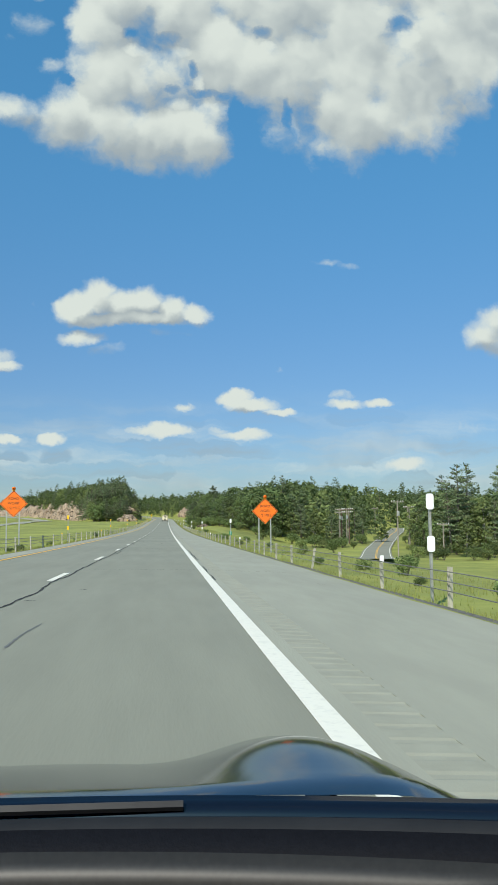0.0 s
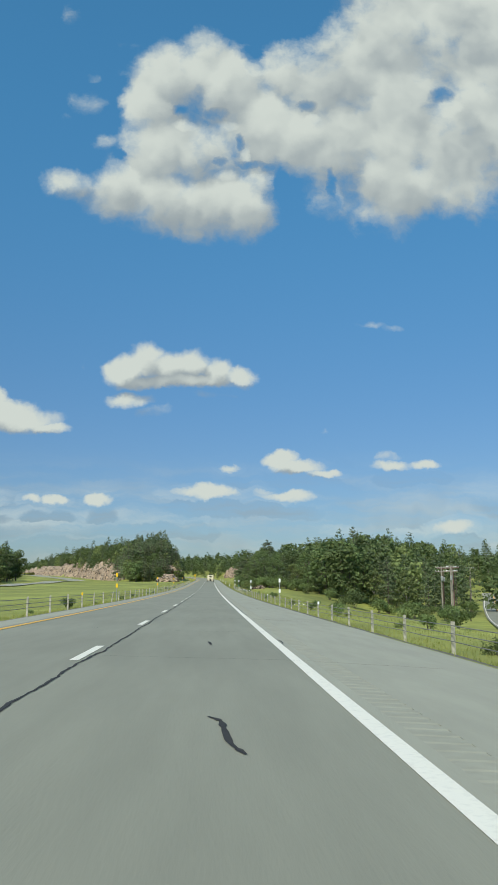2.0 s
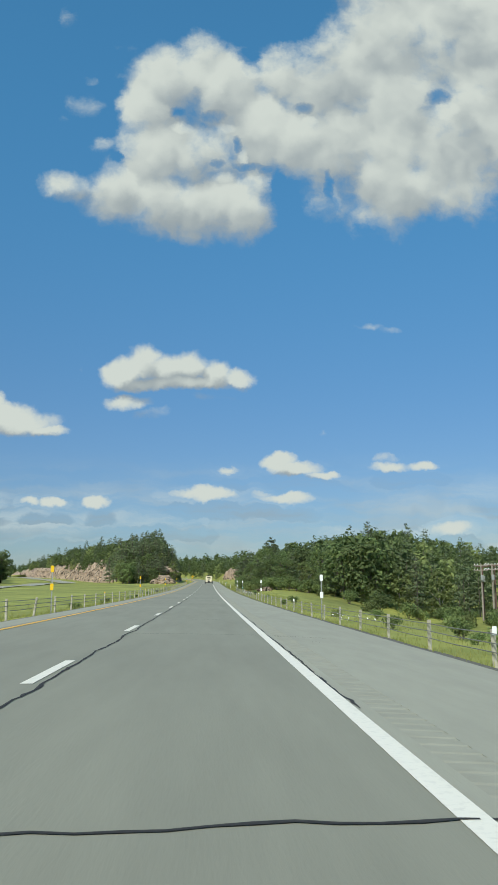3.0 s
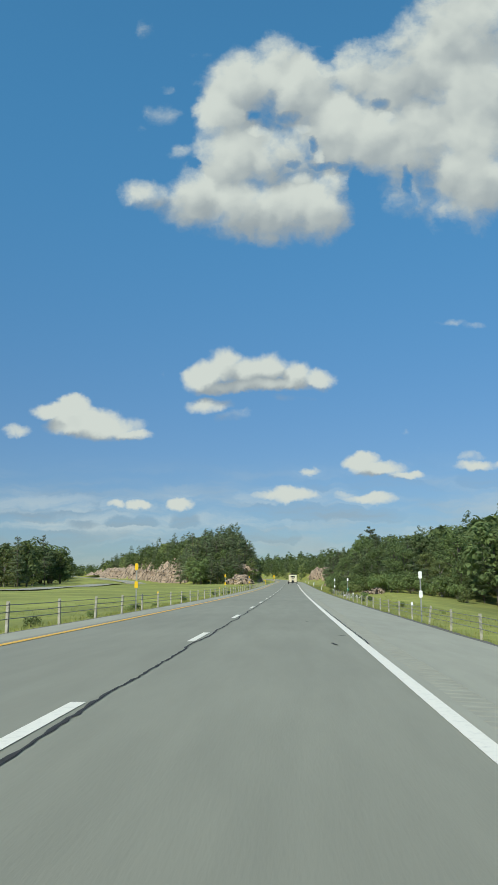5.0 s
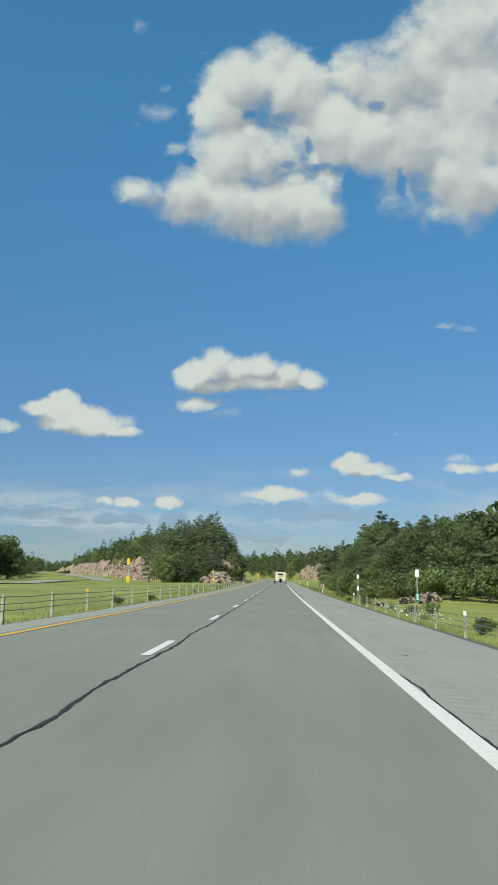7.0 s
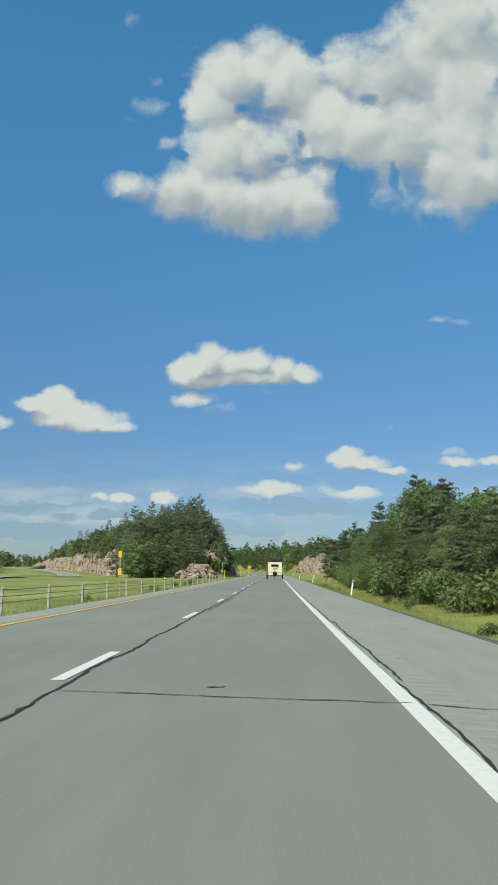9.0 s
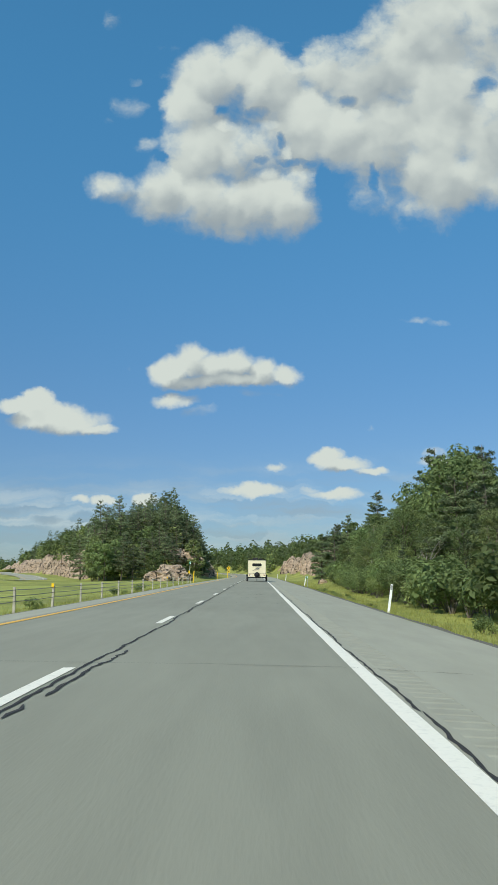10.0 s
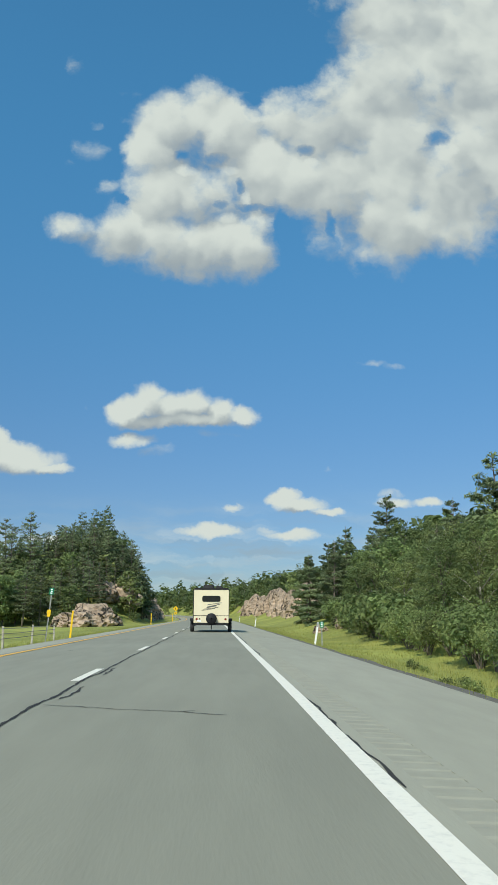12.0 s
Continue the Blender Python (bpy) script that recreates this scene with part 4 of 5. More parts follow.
for x, y, sx, sy, sz, sd in ((-23.5, 494, 4.0, 3.0, 2.6, 7), (-20.5, 497, 3.2, 2.6, 2.4, 8), (-25.5, 498, 3.0, 2.6, 3.0, 9), (-19, 502, 3.0, 2.6, 3.0, 19)):
    boulder(x, y, sx, sy, sz, sd, 0.1, z=6.0 - 0.1 * sd, label="granite ledge showing between pine trees")
for x, y, sx, sy, sz, sd in ((13.0, 402, 1.4, 1.2, 1.0, 10), (10.6, 404, 0.9, 0.8, 0.6, 11), (12.4, 259, 1.3, 1.0, 0.7, 12), (11.0, 262, 0.9, 0.7, 0.45, 13), (8.0, 258, 0.7, 0.6, 0.3, 14)):
    boulder(x, y, sx, sy, sz, sd)

# ---------- trees ----------
nrng = np.random.default_rng(11)


def leaves(centres, normals, size, aspect=0.55):
    """Diamond-shaped leaf clumps, one island each."""
    c, n = np.asarray(centres, float), np.asarray(normals, float)
    n = n / (np.linalg.norm(n, axis=1, keepdims=True) + 1e-9)
    r = nrng.normal(size=c.shape)
    t = np.cross(n, r)
    t /= np.linalg.norm(t, axis=1, keepdims=True) + 1e-9
    b = np.cross(n, t)
    s = np.asarray(size, float).reshape(-1, 1) * np.ones((len(c), 1))
    fold = n * s * 0.22
    v = np.stack([c - t * s, c + b * s * aspect + fold, c + t * s, c - b * s * aspect + fold], 1).reshape(-1, 3)
    f = np.arange(len(v)).reshape(-1, 4)
    return v, f


def quads(name, v, f, mat):
    me = bpy.data.meshes.new(name)
    me.vertices.add(len(v))
    me.vertices.foreach_set("co", v.astype(np.float32).ravel())
    me.loops.add(f.size)
    me.loops.foreach_set("vertex_index", f.astype(np.int32).ravel())
    me.polygons.add(len(f))
    me.polygons.foreach_set("loop_start", np.arange(0, f.size, 4, dtype=np.int32))
    me.materials.append(mat)
    me.update(calc_edges=True)
    me.validate()
    return me


def broadleaf(name, h, spread, n, leaf, mat, low, label, clumps=26, bark=BARK):
    """A broad-leaved tree: tapered trunk with limbs, and clumps of small leaves with gaps between them."""
    t = thing(name, label, "tree")
    g = Geo()
    lean = Vector((rng.uniform(-0.06, 0.06), rng.uniform(-0.06, 0.06), 1))
    g.tube([lean * (h * k / 6) + Vector((0, 0, -0.4 if k == 0 else 0)) for k in range(6)], [h * 0.020, h * 0.017, h * 0.014, h * 0.011, h * 0.007, h * 0.003], 7)
    cs, rs = [], []
    for k in range(clumps):
        f = (k + 0.5) / clumps
        z = h * (low + (0.97 - low) * f)
        girth = spread * math.sqrt(1 - (1.7 * f - 0.8) ** 2)
        a = k * 2.39996 + rng.uniform(-0.5, 0.5)
        d = girth * rng.uniform(0.12, 1.0) ** 0.6 * 0.9
        c = Vector((math.cos(a) * d, math.sin(a) * d, z + rng.uniform(-0.06, 0.06) * h))
        cs.append(c)
        rs.append(spread * rng.uniform(0.28, 0.44))
        if k % 2 == 0:
            root = lean * (max(0.12, (z / h) - 0.22) * h)
            g.tube([root, root.lerp(c, 0.5) + Vector((0, 0, 0.04 * h)), c], [h * 0.007, h * 0.005, h * 0.002], 5)
    part("trunk", g, bark, t, smooth=True)
    pts, nrm = [], []
    per = n // clumps
    for c, r in zip(cs, rs):
        d = nrng.normal(size=(per, 3))
        d /= np.linalg.norm(d, axis=1, keepdims=True)
        rad = r * nrng.uniform(0.45, 1.0, (per, 1)) ** 0.6
        p = np.array(c) + d * rad * np.array([1.0, 1.0, 0.62])
        pts.append(p)
        nrm.append(1.1 * d + np.array([0, 0, 0.8]) + 0.4 * nrng.normal(size=(per, 3)))
    v, f = leaves(np.vstack(pts), np.vstack(nrm), leaf * nrng.uniform(0.6, 1.3, per * clumps))
    part("crown", quads("crown", v, f, mat), mat, t)
    return t


def pine(name, h, spread, n, label, bare=0.25, ragged=0.35, mat=NEEDLE):
    """A white pine: straight trunk, tiers of long level branches with flat sprays of needles, ragged outline."""
    t = thing(name, label, "tree")
    g = Geo()
    g.tube([(0.04 * math.sin(k), 0.04 * math.cos(k), h * k / 6 - (0.4 if k == 0 else 0)) for k in range(7)], [h * 0.017, h * 0.015, h * 0.013, h * 0.010, h * 0.007, h * 0.004, h * 0.0015], 7)
    tiers = int(h * 1.15)
    pts, nrm, siz = [], [], []
    branches = []
    for k in range(tiers):
        f = (k + rng.random() * 0.6) / tiers
        z = h * (bare + (0.99 - bare) * f)
        reach = spread * (1 - f) ** 0.7 * (0.55 + 0.45 * min(1, f * 4)) + 0.25
        for b in range(rng.randint(5, 7)):
            a = rng.uniform(0, 2 * math.pi)
            branches.append((z + rng.uniform(-0.2, 0.2), a, reach * rng.uniform(1 - ragged, 1.1), f))
    total = sum(b[2] for b in branches)
    for z, a, l, f in branches:
        per = max(5, int(n * l / total))
        d = Vector((math.cos(a), math.sin(a), 0))
        up = -0.10 + 0.55 * f + rng.uniform(-0.1, 0.1)
        tip = Vector((0, 0, z)) + d * l + Vector((0, 0, l * up))
        g.tube([(0, 0, z), Vector((0, 0, z)).lerp(tip, 0.6) - Vector((0, 0, 0.05 * l)), tip], [0.028 * h / 10, 0.018 * h / 10, 0.006], 3)
        s = nrng.uniform(0.25, 1.03, per) ** 0.8
        side = np.array([-d.y, d.x, 0])
        w = 0.30 * l * (1.05 - 0.6 * np.abs(s - 0.55)) + 0.1
        p = np.array([0, 0, z]) + np.outer(s, np.array(tip) - np.array([0, 0, z])) + np.outer(nrng.uniform(-1, 1, per) * w, side)
        p[:, 2] += nrng.normal(size=per) * 0.09 + 0.05
        pts.append(p)
        nrm.append(np.array([0.6 * d.x, 0.6 * d.y, 1.0]) + 0.5 * nrng.normal(size=(per, 3)))
        siz.append(nrng.uniform(0.7, 1.3, per) * (1.1 - 0.45 * f))
    part("trunk", g, BARK, t, smooth=True)
    v, f = leaves(np.vstack(pts), np.vstack(nrm), 0.27 * (h / 12) ** 0.5 * np.concatenate(siz), 0.34)
    part("crown", quads("crown", v, f, mat), mat, t)
    return t


def bare_tree(name, h, label):
    t = thing(name, label, "tree")
    g = Geo()

    def grow(p, d, l, r, depth):
        q = p + d * l
        g.tube([p, p.lerp(q, 0.5) + Vector((rng.uniform(-1, 1), rng.uniform(-1, 1), 0)) * l * 0.06, q], [r, r * 0.85, r * 0.65], 5)
        if depth:
            for _ in range(rng.randint(2, 3)):
                grow(q, (d + Vector((rng.uniform(-0.8, 0.8), rng.uniform(-0.8, 0.8), rng.uniform(-0.1, 0.5)))).normalized(), l * rng.uniform(0.6, 0.85), r * 0.6, depth - 1)

    grow(Vector((0, 0, -0.3)), Vector((0.08, 0, 1)).normalized(), h * 0.36, h * 0.018, 4)
    part("trunk", g, PALE_BARK, t)
    return t


def shrub(name, h, spread, n, leaf, mat, label):
    t = thing(name, label, "shrub")
    g = Geo()
    pts, nrm = [], []
    for k in range(9):
        a = k * 2.4
        tip = Vector((math.cos(a) * spread * rng.uniform(0.2, 0.8), math.sin(a) * spread * rng.uniform(0.2, 0.8), h * rng.uniform(0.45, 0.9)))
        g.tube([(0, 0, -0.2), tip * 0.5 + Vector((0, 0, 0.1)), tip], [0.04, 0.025, 0.01], 4)
        m = n // 9
        d = nrng.normal(size=(m, 3))
        d /= np.linalg.norm(d, axis=1, keepdims=True)
        r = nrng.uniform(0.3, 1.0, (m, 1)) ** 0.6 * spread * 0.5
        p = np.array(tip) + d * r * np.array([1, 1, 0.8 * h / spread if h < spread else 0.9])
        p[:, 2] = np.abs(p[:, 2])
        pts.append(p)
        nrm.append(d + np.array([0, 0, 0.7]) + 0.6 * nrng.normal(size=(m, 3)))
    part("stem", g, BARK, t)
    v, f = leaves(np.vstack(pts), np.vstack(nrm), leaf * nrng.uniform(0.6, 1.3, len(np.vstack(pts))))
    part("foliage", quads("foliage", v, f, mat), mat, t)
    return t


MAPLE = "green broad-leaved tree with a dense uneven crown"
BIRCH = "light green broad-leaved tree with an airy crown"
PINE = "dark green white pine with ragged level branches"
# detailed trees for the woodland edge, lighter ones for the slopes behind
NEAR_BROAD = [broadleaf("maple_tree", 10, 3.3, 4800, 0.19, LEAF_MAPLE, 0.06, MAPLE, 40), broadleaf("maple_tree", 12, 3.6, 5400, 0.20, LEAF_MAPLE, 0.07, MAPLE, 44),
              broadleaf("birch_tree", 9, 2.8, 4300, 0.17, LEAF_BIRCH, 0.06, BIRCH, 36, PALE_BARK), broadleaf("ash_tree", 8, 2.8, 3900, 0.17, LEAF_BIRCH, 0.04, BIRCH, 34)]
CLOSE_BROAD = [broadleaf("maple_tree", 9, 3.1, 10500, 0.10, LEAF_MAPLE, 0.04, MAPLE, 46), broadleaf("birch_tree", 9, 2.9, 9600, 0.095, LEAF_BIRCH, 0.05, BIRCH, 42, PALE_BARK), broadleaf("ash_tree", 8, 2.9, 9200, 0.095, LEAF_BIRCH, 0.03, BIRCH, 40)]
NEAR_PINE = [pine("pine_tree", 13, 3.7, 5200, PINE, 0.05), pine("pine_tree", 11, 3.6, 4800, PINE, 0.03), pine("pine_tree", 16, 5.2, 6600, PINE, 0.10, 0.35)]
FAR_BROAD = [broadleaf("maple_tree", 11, 3.7, 1300, 0.38, LEAF_MAPLE, 0.15, MAPLE, 26), broadleaf("maple_tree", 12, 4.0, 1400, 0.40, LEAF_MAPLE, 0.18, MAPLE, 28), broadleaf("birch_tree", 10, 3.2, 1100, 0.36, LEAF_BIRCH, 0.15, BIRCH, 24, PALE_BARK)]
FAR_PINE = [pine("pine_tree", 13, 3.7, 1900, PINE, 0.1, 0.4), pine("pine_tree", 15, 4.1, 2200, PINE, 0.2, 0.45), pine("pine_tree", 11, 3.4, 1600, PINE, 0.08, 0.35)]
SHRUBS = [shrub("shrub", 2.6, 1.7, 800, 0.17, LEAF_MAPLE, "dense green roadside shrub"), shrub("shrub", 1.9, 1.5, 640, 0.16, LEAF_BIRCH, "light green roadside shrub"), shrub("shrub", 3.4, 2.0, 950, 0.20, LEAF_MAPLE, "tall dark green shrub at the woodland edge")]
CLOSE_SHRUBS = [shrub("shrub", 2.6, 1.7, 2600, 0.085, LEAF_MAPLE, "dense green roadside shrub"), shrub("shrub", 2.0, 1.5, 2200, 0.08, LEAF_BIRCH, "light green roadside shrub")]
DEAD = [bare_tree("dead_tree", 9, "pale dead tree with bare branches"), bare_tree("dead_tree", 7, "slender dead tree with grey bare branches")]
planted = []
SHAPES = {}
for base in FAR_BROAD + FAR_PINE:
    me = next(o for o in base.children if o.name.startswith("crown")).data
    co = np.empty(len(me.vertices) * 3, np.float32)
    me.vertices.foreach_get("co", co)
    leaf = co.reshape(-1, 4, 3)[::4]
    mid = leaf.mean(axis=1, keepdims=True)
    SHAPES[base.name] = (((leaf - mid) * 1.8 + mid).reshape(-1, 3), me.materials[0])
JOINED = {}


def merge(kinds, x, y, size, apart=0.0):
    """A tree of the woods farther back, joined with its neighbours."""
    if apart and any((x - a) ** 2 + (y - b) ** 2 < apart * apart for a, b in planted[-500:]):
        return
    planted.append((x, y))
    base = kinds[rng.randrange(len(kinds))]
    co, mat = SHAPES[base.name]
    a, s = rng.uniform(0, 6.28), size * rng.uniform(0.9, 1.1)
    m = np.array([[math.cos(a) * s, -math.sin(a) * s, 0], [math.sin(a) * s, math.cos(a) * s, 0], [0, 0, size]])
    o = np.array([x, y, ground(x, y) - 0.1])
    JOINED.setdefault(mat.name, (mat, []))[1].append(co @ m.T + o)
    h, r = 9.0 * size, 0.17 * size
    ring = [(math.cos(k * 1.5708) * r, math.sin(k * 1.5708) * r) for k in range(4)]
    q = [[(*ring[k], -0.5), (*ring[(k + 1) % 4], -0.5), (ring[(k + 1) % 4][0] * 0.3, ring[(k + 1) % 4][1] * 0.3, h), (ring[k][0] * 0.3, ring[k][1] * 0.3, h)] for k in range(4)]
    JOINED.setdefault(BARK.name, (BARK, []))[1].append(np.array(q).reshape(-1, 3) + o)



def plant(kinds, x, y, size, sink=0.1, apart=0.0, group=""):
    if apart and any((x - a) ** 2 + (y - b) ** 2 < apart * apart for a, b in planted[-500:]):
        return
    planted.append((x, y))
    base = kinds[rng.randrange(len(kinds))]
    m = pose(x, y, ground(x, y) - sink, rng.uniform(-3, 3), rng.uniform(-3, 3), rng.uniform(0, 360)) @ Matrix.Diagonal((size * rng.uniform(0.9, 1.12), size * rng.uniform(0.9, 1.12), size, 1))
    ob = copy_thing(base, m)
    if group:
        tagged(ob, group=group)
    return ob


def wood_edge(y):
    """How far right of the road the woods begin."""
    keys = [(100, 92), (150, 78), (185, 66), (215, 58), (236, 40), (250, 22), (262, 14), (285, 9.8), (345, 9.4), (380, 11.5), (404, 13.0), (440, 17), (520, 20), (640, 17), (800, 18)]
    for (a, va), (b, vb) in zip(keys, keys[1:]):
        if y <= b:
            return va + (vb - va) * max(0.0, (y - a)) / (b - a)
    return keys[-1][1]


# the woods to the right: shrubs and small trees in front, taller ones behind
y = 250.0
while y < 440:
    e = wood_edge(y)
    plant(CLOSE_SHRUBS if 318 < y < 368 else SHRUBS, e + rng.uniform(-0.4, 0.8) + bend(y), y, rng.uniform(0.6, 1.05), group="shrubs along the woodland edge")
    y += rng.uniform(1.3, 2.3)
for row, (off, step, lo, hi) in enumerate(((1.8, 2.9, 0.42, 0.62), (4.6, 3.5, 0.62, 0.82), (8.2, 4.4, 0.80, 1.02), (12.5, 5.4, 0.95, 1.2))):
    y = 244.0 + row
    while y < 450:
        kinds = (CLOSE_BROAD if row < 2 and 300 < y < 384 else FAR_BROAD if row == 3 and not 290 < y < 392 else NEAR_BROAD) if rng.random() < 0.66 else (FAR_PINE if row == 3 and not 290 < y < 392 else NEAR_PINE)
        plant(kinds, wood_edge(y) + off + rng.uniform(-1, 1) + bend(y), y, rng.uniform(lo, hi) * (0.78 if kinds in (NEAR_PINE, FAR_PINE) else 1) * (0.9 if row == 3 else 1) * (0.82 + 0.18 * ease(326, 344, y)) * (1 + (0.06 if row else 0.03) * ease(312, 340, y) * (1 - ease(380, 405, y))) * (1 - 0.06 * ease(375, 420, y)), apart=1.8, group="trees of the roadside wood")
        y += rng.uniform(0.7, 1.3) * step
for off, step in ((18, 6), (25, 7), (34, 8)):
    y = 236.0
    while y < 760:
        if y > 440 or off < 30:
            merge(FAR_BROAD if rng.random() < 0.6 else FAR_PINE, wood_edge(y) + off + rng.uniform(-2.5, 2.5) + bend(y) - (12 if y > 440 else 0), y, rng.uniform(0.8, 1.1) * (0.8 if y > 440 else 0.88), apart=3)
        y += rng.uniform(0.7, 1.3) * step
# a few that stand out
plant([NEAR_PINE[2]], 25.2, 436, (18.9 - ground(25.2, 436)) / 16)
plant([NEAR_PINE[0]], 20.8, 378, 0.98)
plant([NEAR_PINE[2]], 22.0, 367, (16.6 - ground(22.0, 367)) / 16)
for x, y, k, s in ((13.6, 414, 0, 0.74), (15.6, 423, 0, 0.8), (12.4, 427, 1, 0.85), (16.6, 441, 1, 1.0), (13.4, 440, 1, 0.85), (18.0, 432, 0, 0.95), (15.0, 452, 1, 0.85)):
    plant([NEAR_PINE[k]], x, y, s)
plant([NEAR_PINE[2]], 18.5, 342, 0.62)
plant([FAR_PINE[1]], 46.2, 313, (18.3 - ground(46.2, 313)) / 15)
for x, y, s in ((21.8, 300, 0.95), (26, 305, 0.8), (33, 262, 0.8), (12.2, 326, 0.55), (30, 300, 0.7)):
    plant(DEAD, x, y, s)
# the valley woods behind the side road and the poles
for k in range(800):
    y = rng.uniform(150, 470)
    e = wood_edge(y)
    x = e + rng.random() ** 1.5 * 48 + 2
    if y > 250 and x < e + 17:
        continue
    if any(abs(x - p.x) < 7.5 and abs(y - p.y) < 8 for p in side_way):
        continue
    if (x - 52) ** 2 + (y - 232) ** 2 < 60 or (y < 235 and x < 60 and y > 215 and x < 49):
        continue
    if x < e + 16:
        plant(FAR_BROAD if rng.random() < 0.72 else FAR_PINE, x, y, rng.uniform(0.9, 1.27), apart=3.2, group="trees of the valley wood")
    else:
        merge(FAR_BROAD if rng.random() < 0.7 else FAR_PINE, x, y, rng.uniform(0.9, 1.2), apart=3.6)
for x, y, s in ((63, 172, 1.25), (67, 178, 1.35), (72, 186, 1.4), (78, 176, 1.3), (70, 165, 1.1), (84, 196, 1.4), (61, 158, 0.8), (75, 160, 1.2)):
    plant(FAR_PINE if s > 1 else FAR_BROAD, x, y, s)
for x, y, s in ((60, 176, 0.6), (65, 196, 0.75), (68, 208, 0.8), (73, 216, 0.8), (57, 164, 0.55), (77, 231, 0.85), (81, 242, 0.85), (85, 226, 0.9), (71, 192, 0.85), (66, 184, 0.7), (90, 258, 0.9), (79, 213, 0.9)):
    plant(FAR_BROAD, x, y, s, group="trees of the valley wood")
for k in range(60):
    x, y = rng.uniform(18, 64), rng.uniform(150, 250)
    if x > 66 - (250 - y) * 0.1 or x < 14 + (250 - y) * 0.28 or any(abs(x - p.x) < 5 and abs(y - p.y) < 6 for p in side_way):
        continue
    plant(SHRUBS, x, y, rng.uniform(0.6, 1.2), apart=2.5, group="shrubs in the valley")
# woods that close the valley behind the side road
for k in range(240):
    x, y = rng.uniform(58, 165), rng.uniform(280, 440)
    if any(abs(x - p.x) < 7 and abs(y - p.y) < 8 for p in side_way):
        continue
    merge(FAR_BROAD if rng.random() < 0.7 else FAR_PINE, x, y, rng.uniform(0.75, 1.1), apart=4.0)
for k in range(70):
    x, y = rng.uniform(52, 96), rng.uniform(140, 250)
    if x < 0.277 * y + 6 or x > 0.277 * y + 34:
        continue
    plant(SHRUBS, x, y, rng.uniform(0.7, 1.2), apart=2.2, group="shrubs in the valley")
# woods ahead on both sides, where the road swings out of sight
for k in range(70):
    y = rng.uniform(482, 650)
    merge(FAR_BROAD if rng.random() < 0.75 else FAR_PINE, rng.uniform(18.5, 27) + bend(y), y, rng.uniform(0.32, 0.55), apart=2.2)
for k in range(340):
    y = rng.uniform(610, 900)
    q = rng.uniform(11, 75) * (1 if k % 2 else -1)
    if q < 0 and y < 640:
        continue
    merge(FAR_BROAD if rng.random() < 0.7 else FAR_PINE, q + bend(y), y, rng.uniform(0.55, 0.85), apart=3.0)
# the hill between the carriageways
for k in range(2600):
    y = rng.uniform(458, 830)
    x = rng.uniform(-190, -14) if k % 3 == 0 else rng.uniform(-110, -14)
    if k % 3 == 2:
        x, y = rng.uniform(-56, -16), rng.uniform(466, 570)
    d = hill_left(x, y)
    q = x - bend(y)
    if d < 0.1 and not (-52 < q < -30 and 466 < y < 545):
        continue
    if q > -22 and y < 505:
        continue
    # the face of the rock cut stays bare, and so does the grass before it
    foot = (x + 43) * 0.913 + (y - 535) * 0.408
    if x < -46 and foot < 7 or x < -42 - 0.163 * (y - 470) and foot < 7:
        continue
    dens = FAR_PINE if rng.random() < (0.72 if q > -70 else 0.5) else FAR_BROAD
    if y < 505:
        plant(dens, x, y, rng.uniform(0.8, 1.12) * (0.8 if d < 0.6 else 1.0), apart=3.3, group="trees on the rock hill")
    else:
        merge(dens, x, y, rng.uniform(0.8, 1.12) * (0.8 if d < 0.6 else 1.0), apart=3.3)
for k in range(46):
    x, y = rng.uniform(-50, -17), rng.uniform(462, 500)
    if x > -35 and y < 470 or x < -43 - 0.16 * (y - 470):
        continue
    plant(SHRUBS if rng.random() < 0.6 else FAR_BROAD[2:], x, y, rng.uniform(0.7, 1.2) * 0.9, apart=2.2, group="shrubs at the foot of the hill")
for x, y, s in ((-38.9, 490, 1.1), (-43, 499, 1.05), (-33, 498, 1.0), (-46, 509, 1.05), (-28, 508, 1.0), (-36, 483, 0.8), (-35, 506, 1.05), (-24.5, 514, 0.85), (-30, 515, 1.0), (-40, 512, 1.05)):
    plant([FAR_PINE[1], FAR_PINE[0]], x, y, s)
for x, y, top in ((-42.5, 489, 22.5), (-39.5, 494, 23.2), (-45.0, 496, 22.0), (-48.0, 503, 20.5), (-36.0, 497, 21.8), (-50.5, 508, 18.5), (-33.0, 503, 21.4), (-29.0, 506, 21.0), (-25.5, 509, 20.6), (-22.0, 511, 20.2), (-19.4, 513, 19.6), (-21.0, 522, 20.0), (-18.2, 522, 18.6), (-46.5, 488, 17.5), (-51.0, 497, 15.0)):
    plant([FAR_PINE[1], FAR_PINE[0]], x, y, (top - ground(x, y)) / 14)
for k in range(60):
    x, y = rng.uniform(-46, -22), rng.uniform(465, 486)
    if x < -42 - 0.16 * (y - 470) or (x > -33 and y < 472):
        continue
    plant(FAR_BROAD, x, y, rng.uniform(0.5, 0.85), apart=2.2, group="trees at the foot of the hill")
for k in range(60):
    plant(FAR_PINE, rng.uniform(-44, -17.5), rng.uniform(505, 548), rng.uniform(0.75, 1.1), apart=3.0, group="trees on the rock hill")
# trees along the top of the rock cut
for p in curve_through([(-44, 556, 0), (-66, 578, 0), (-89, 628, 0), (-114, 690, 0), (-141, 752, 0), (-172, 822, 0)], 16):
    for off in (9.0, 13.5, 18.0):
        merge(FAR_PINE if rng.random() < 0.55 else FAR_BROAD, p.x + off + rng.uniform(-2, 2), p.y + rng.uniform(-2, 2), rng.uniform(0.7, 1.02), apart=2.4)
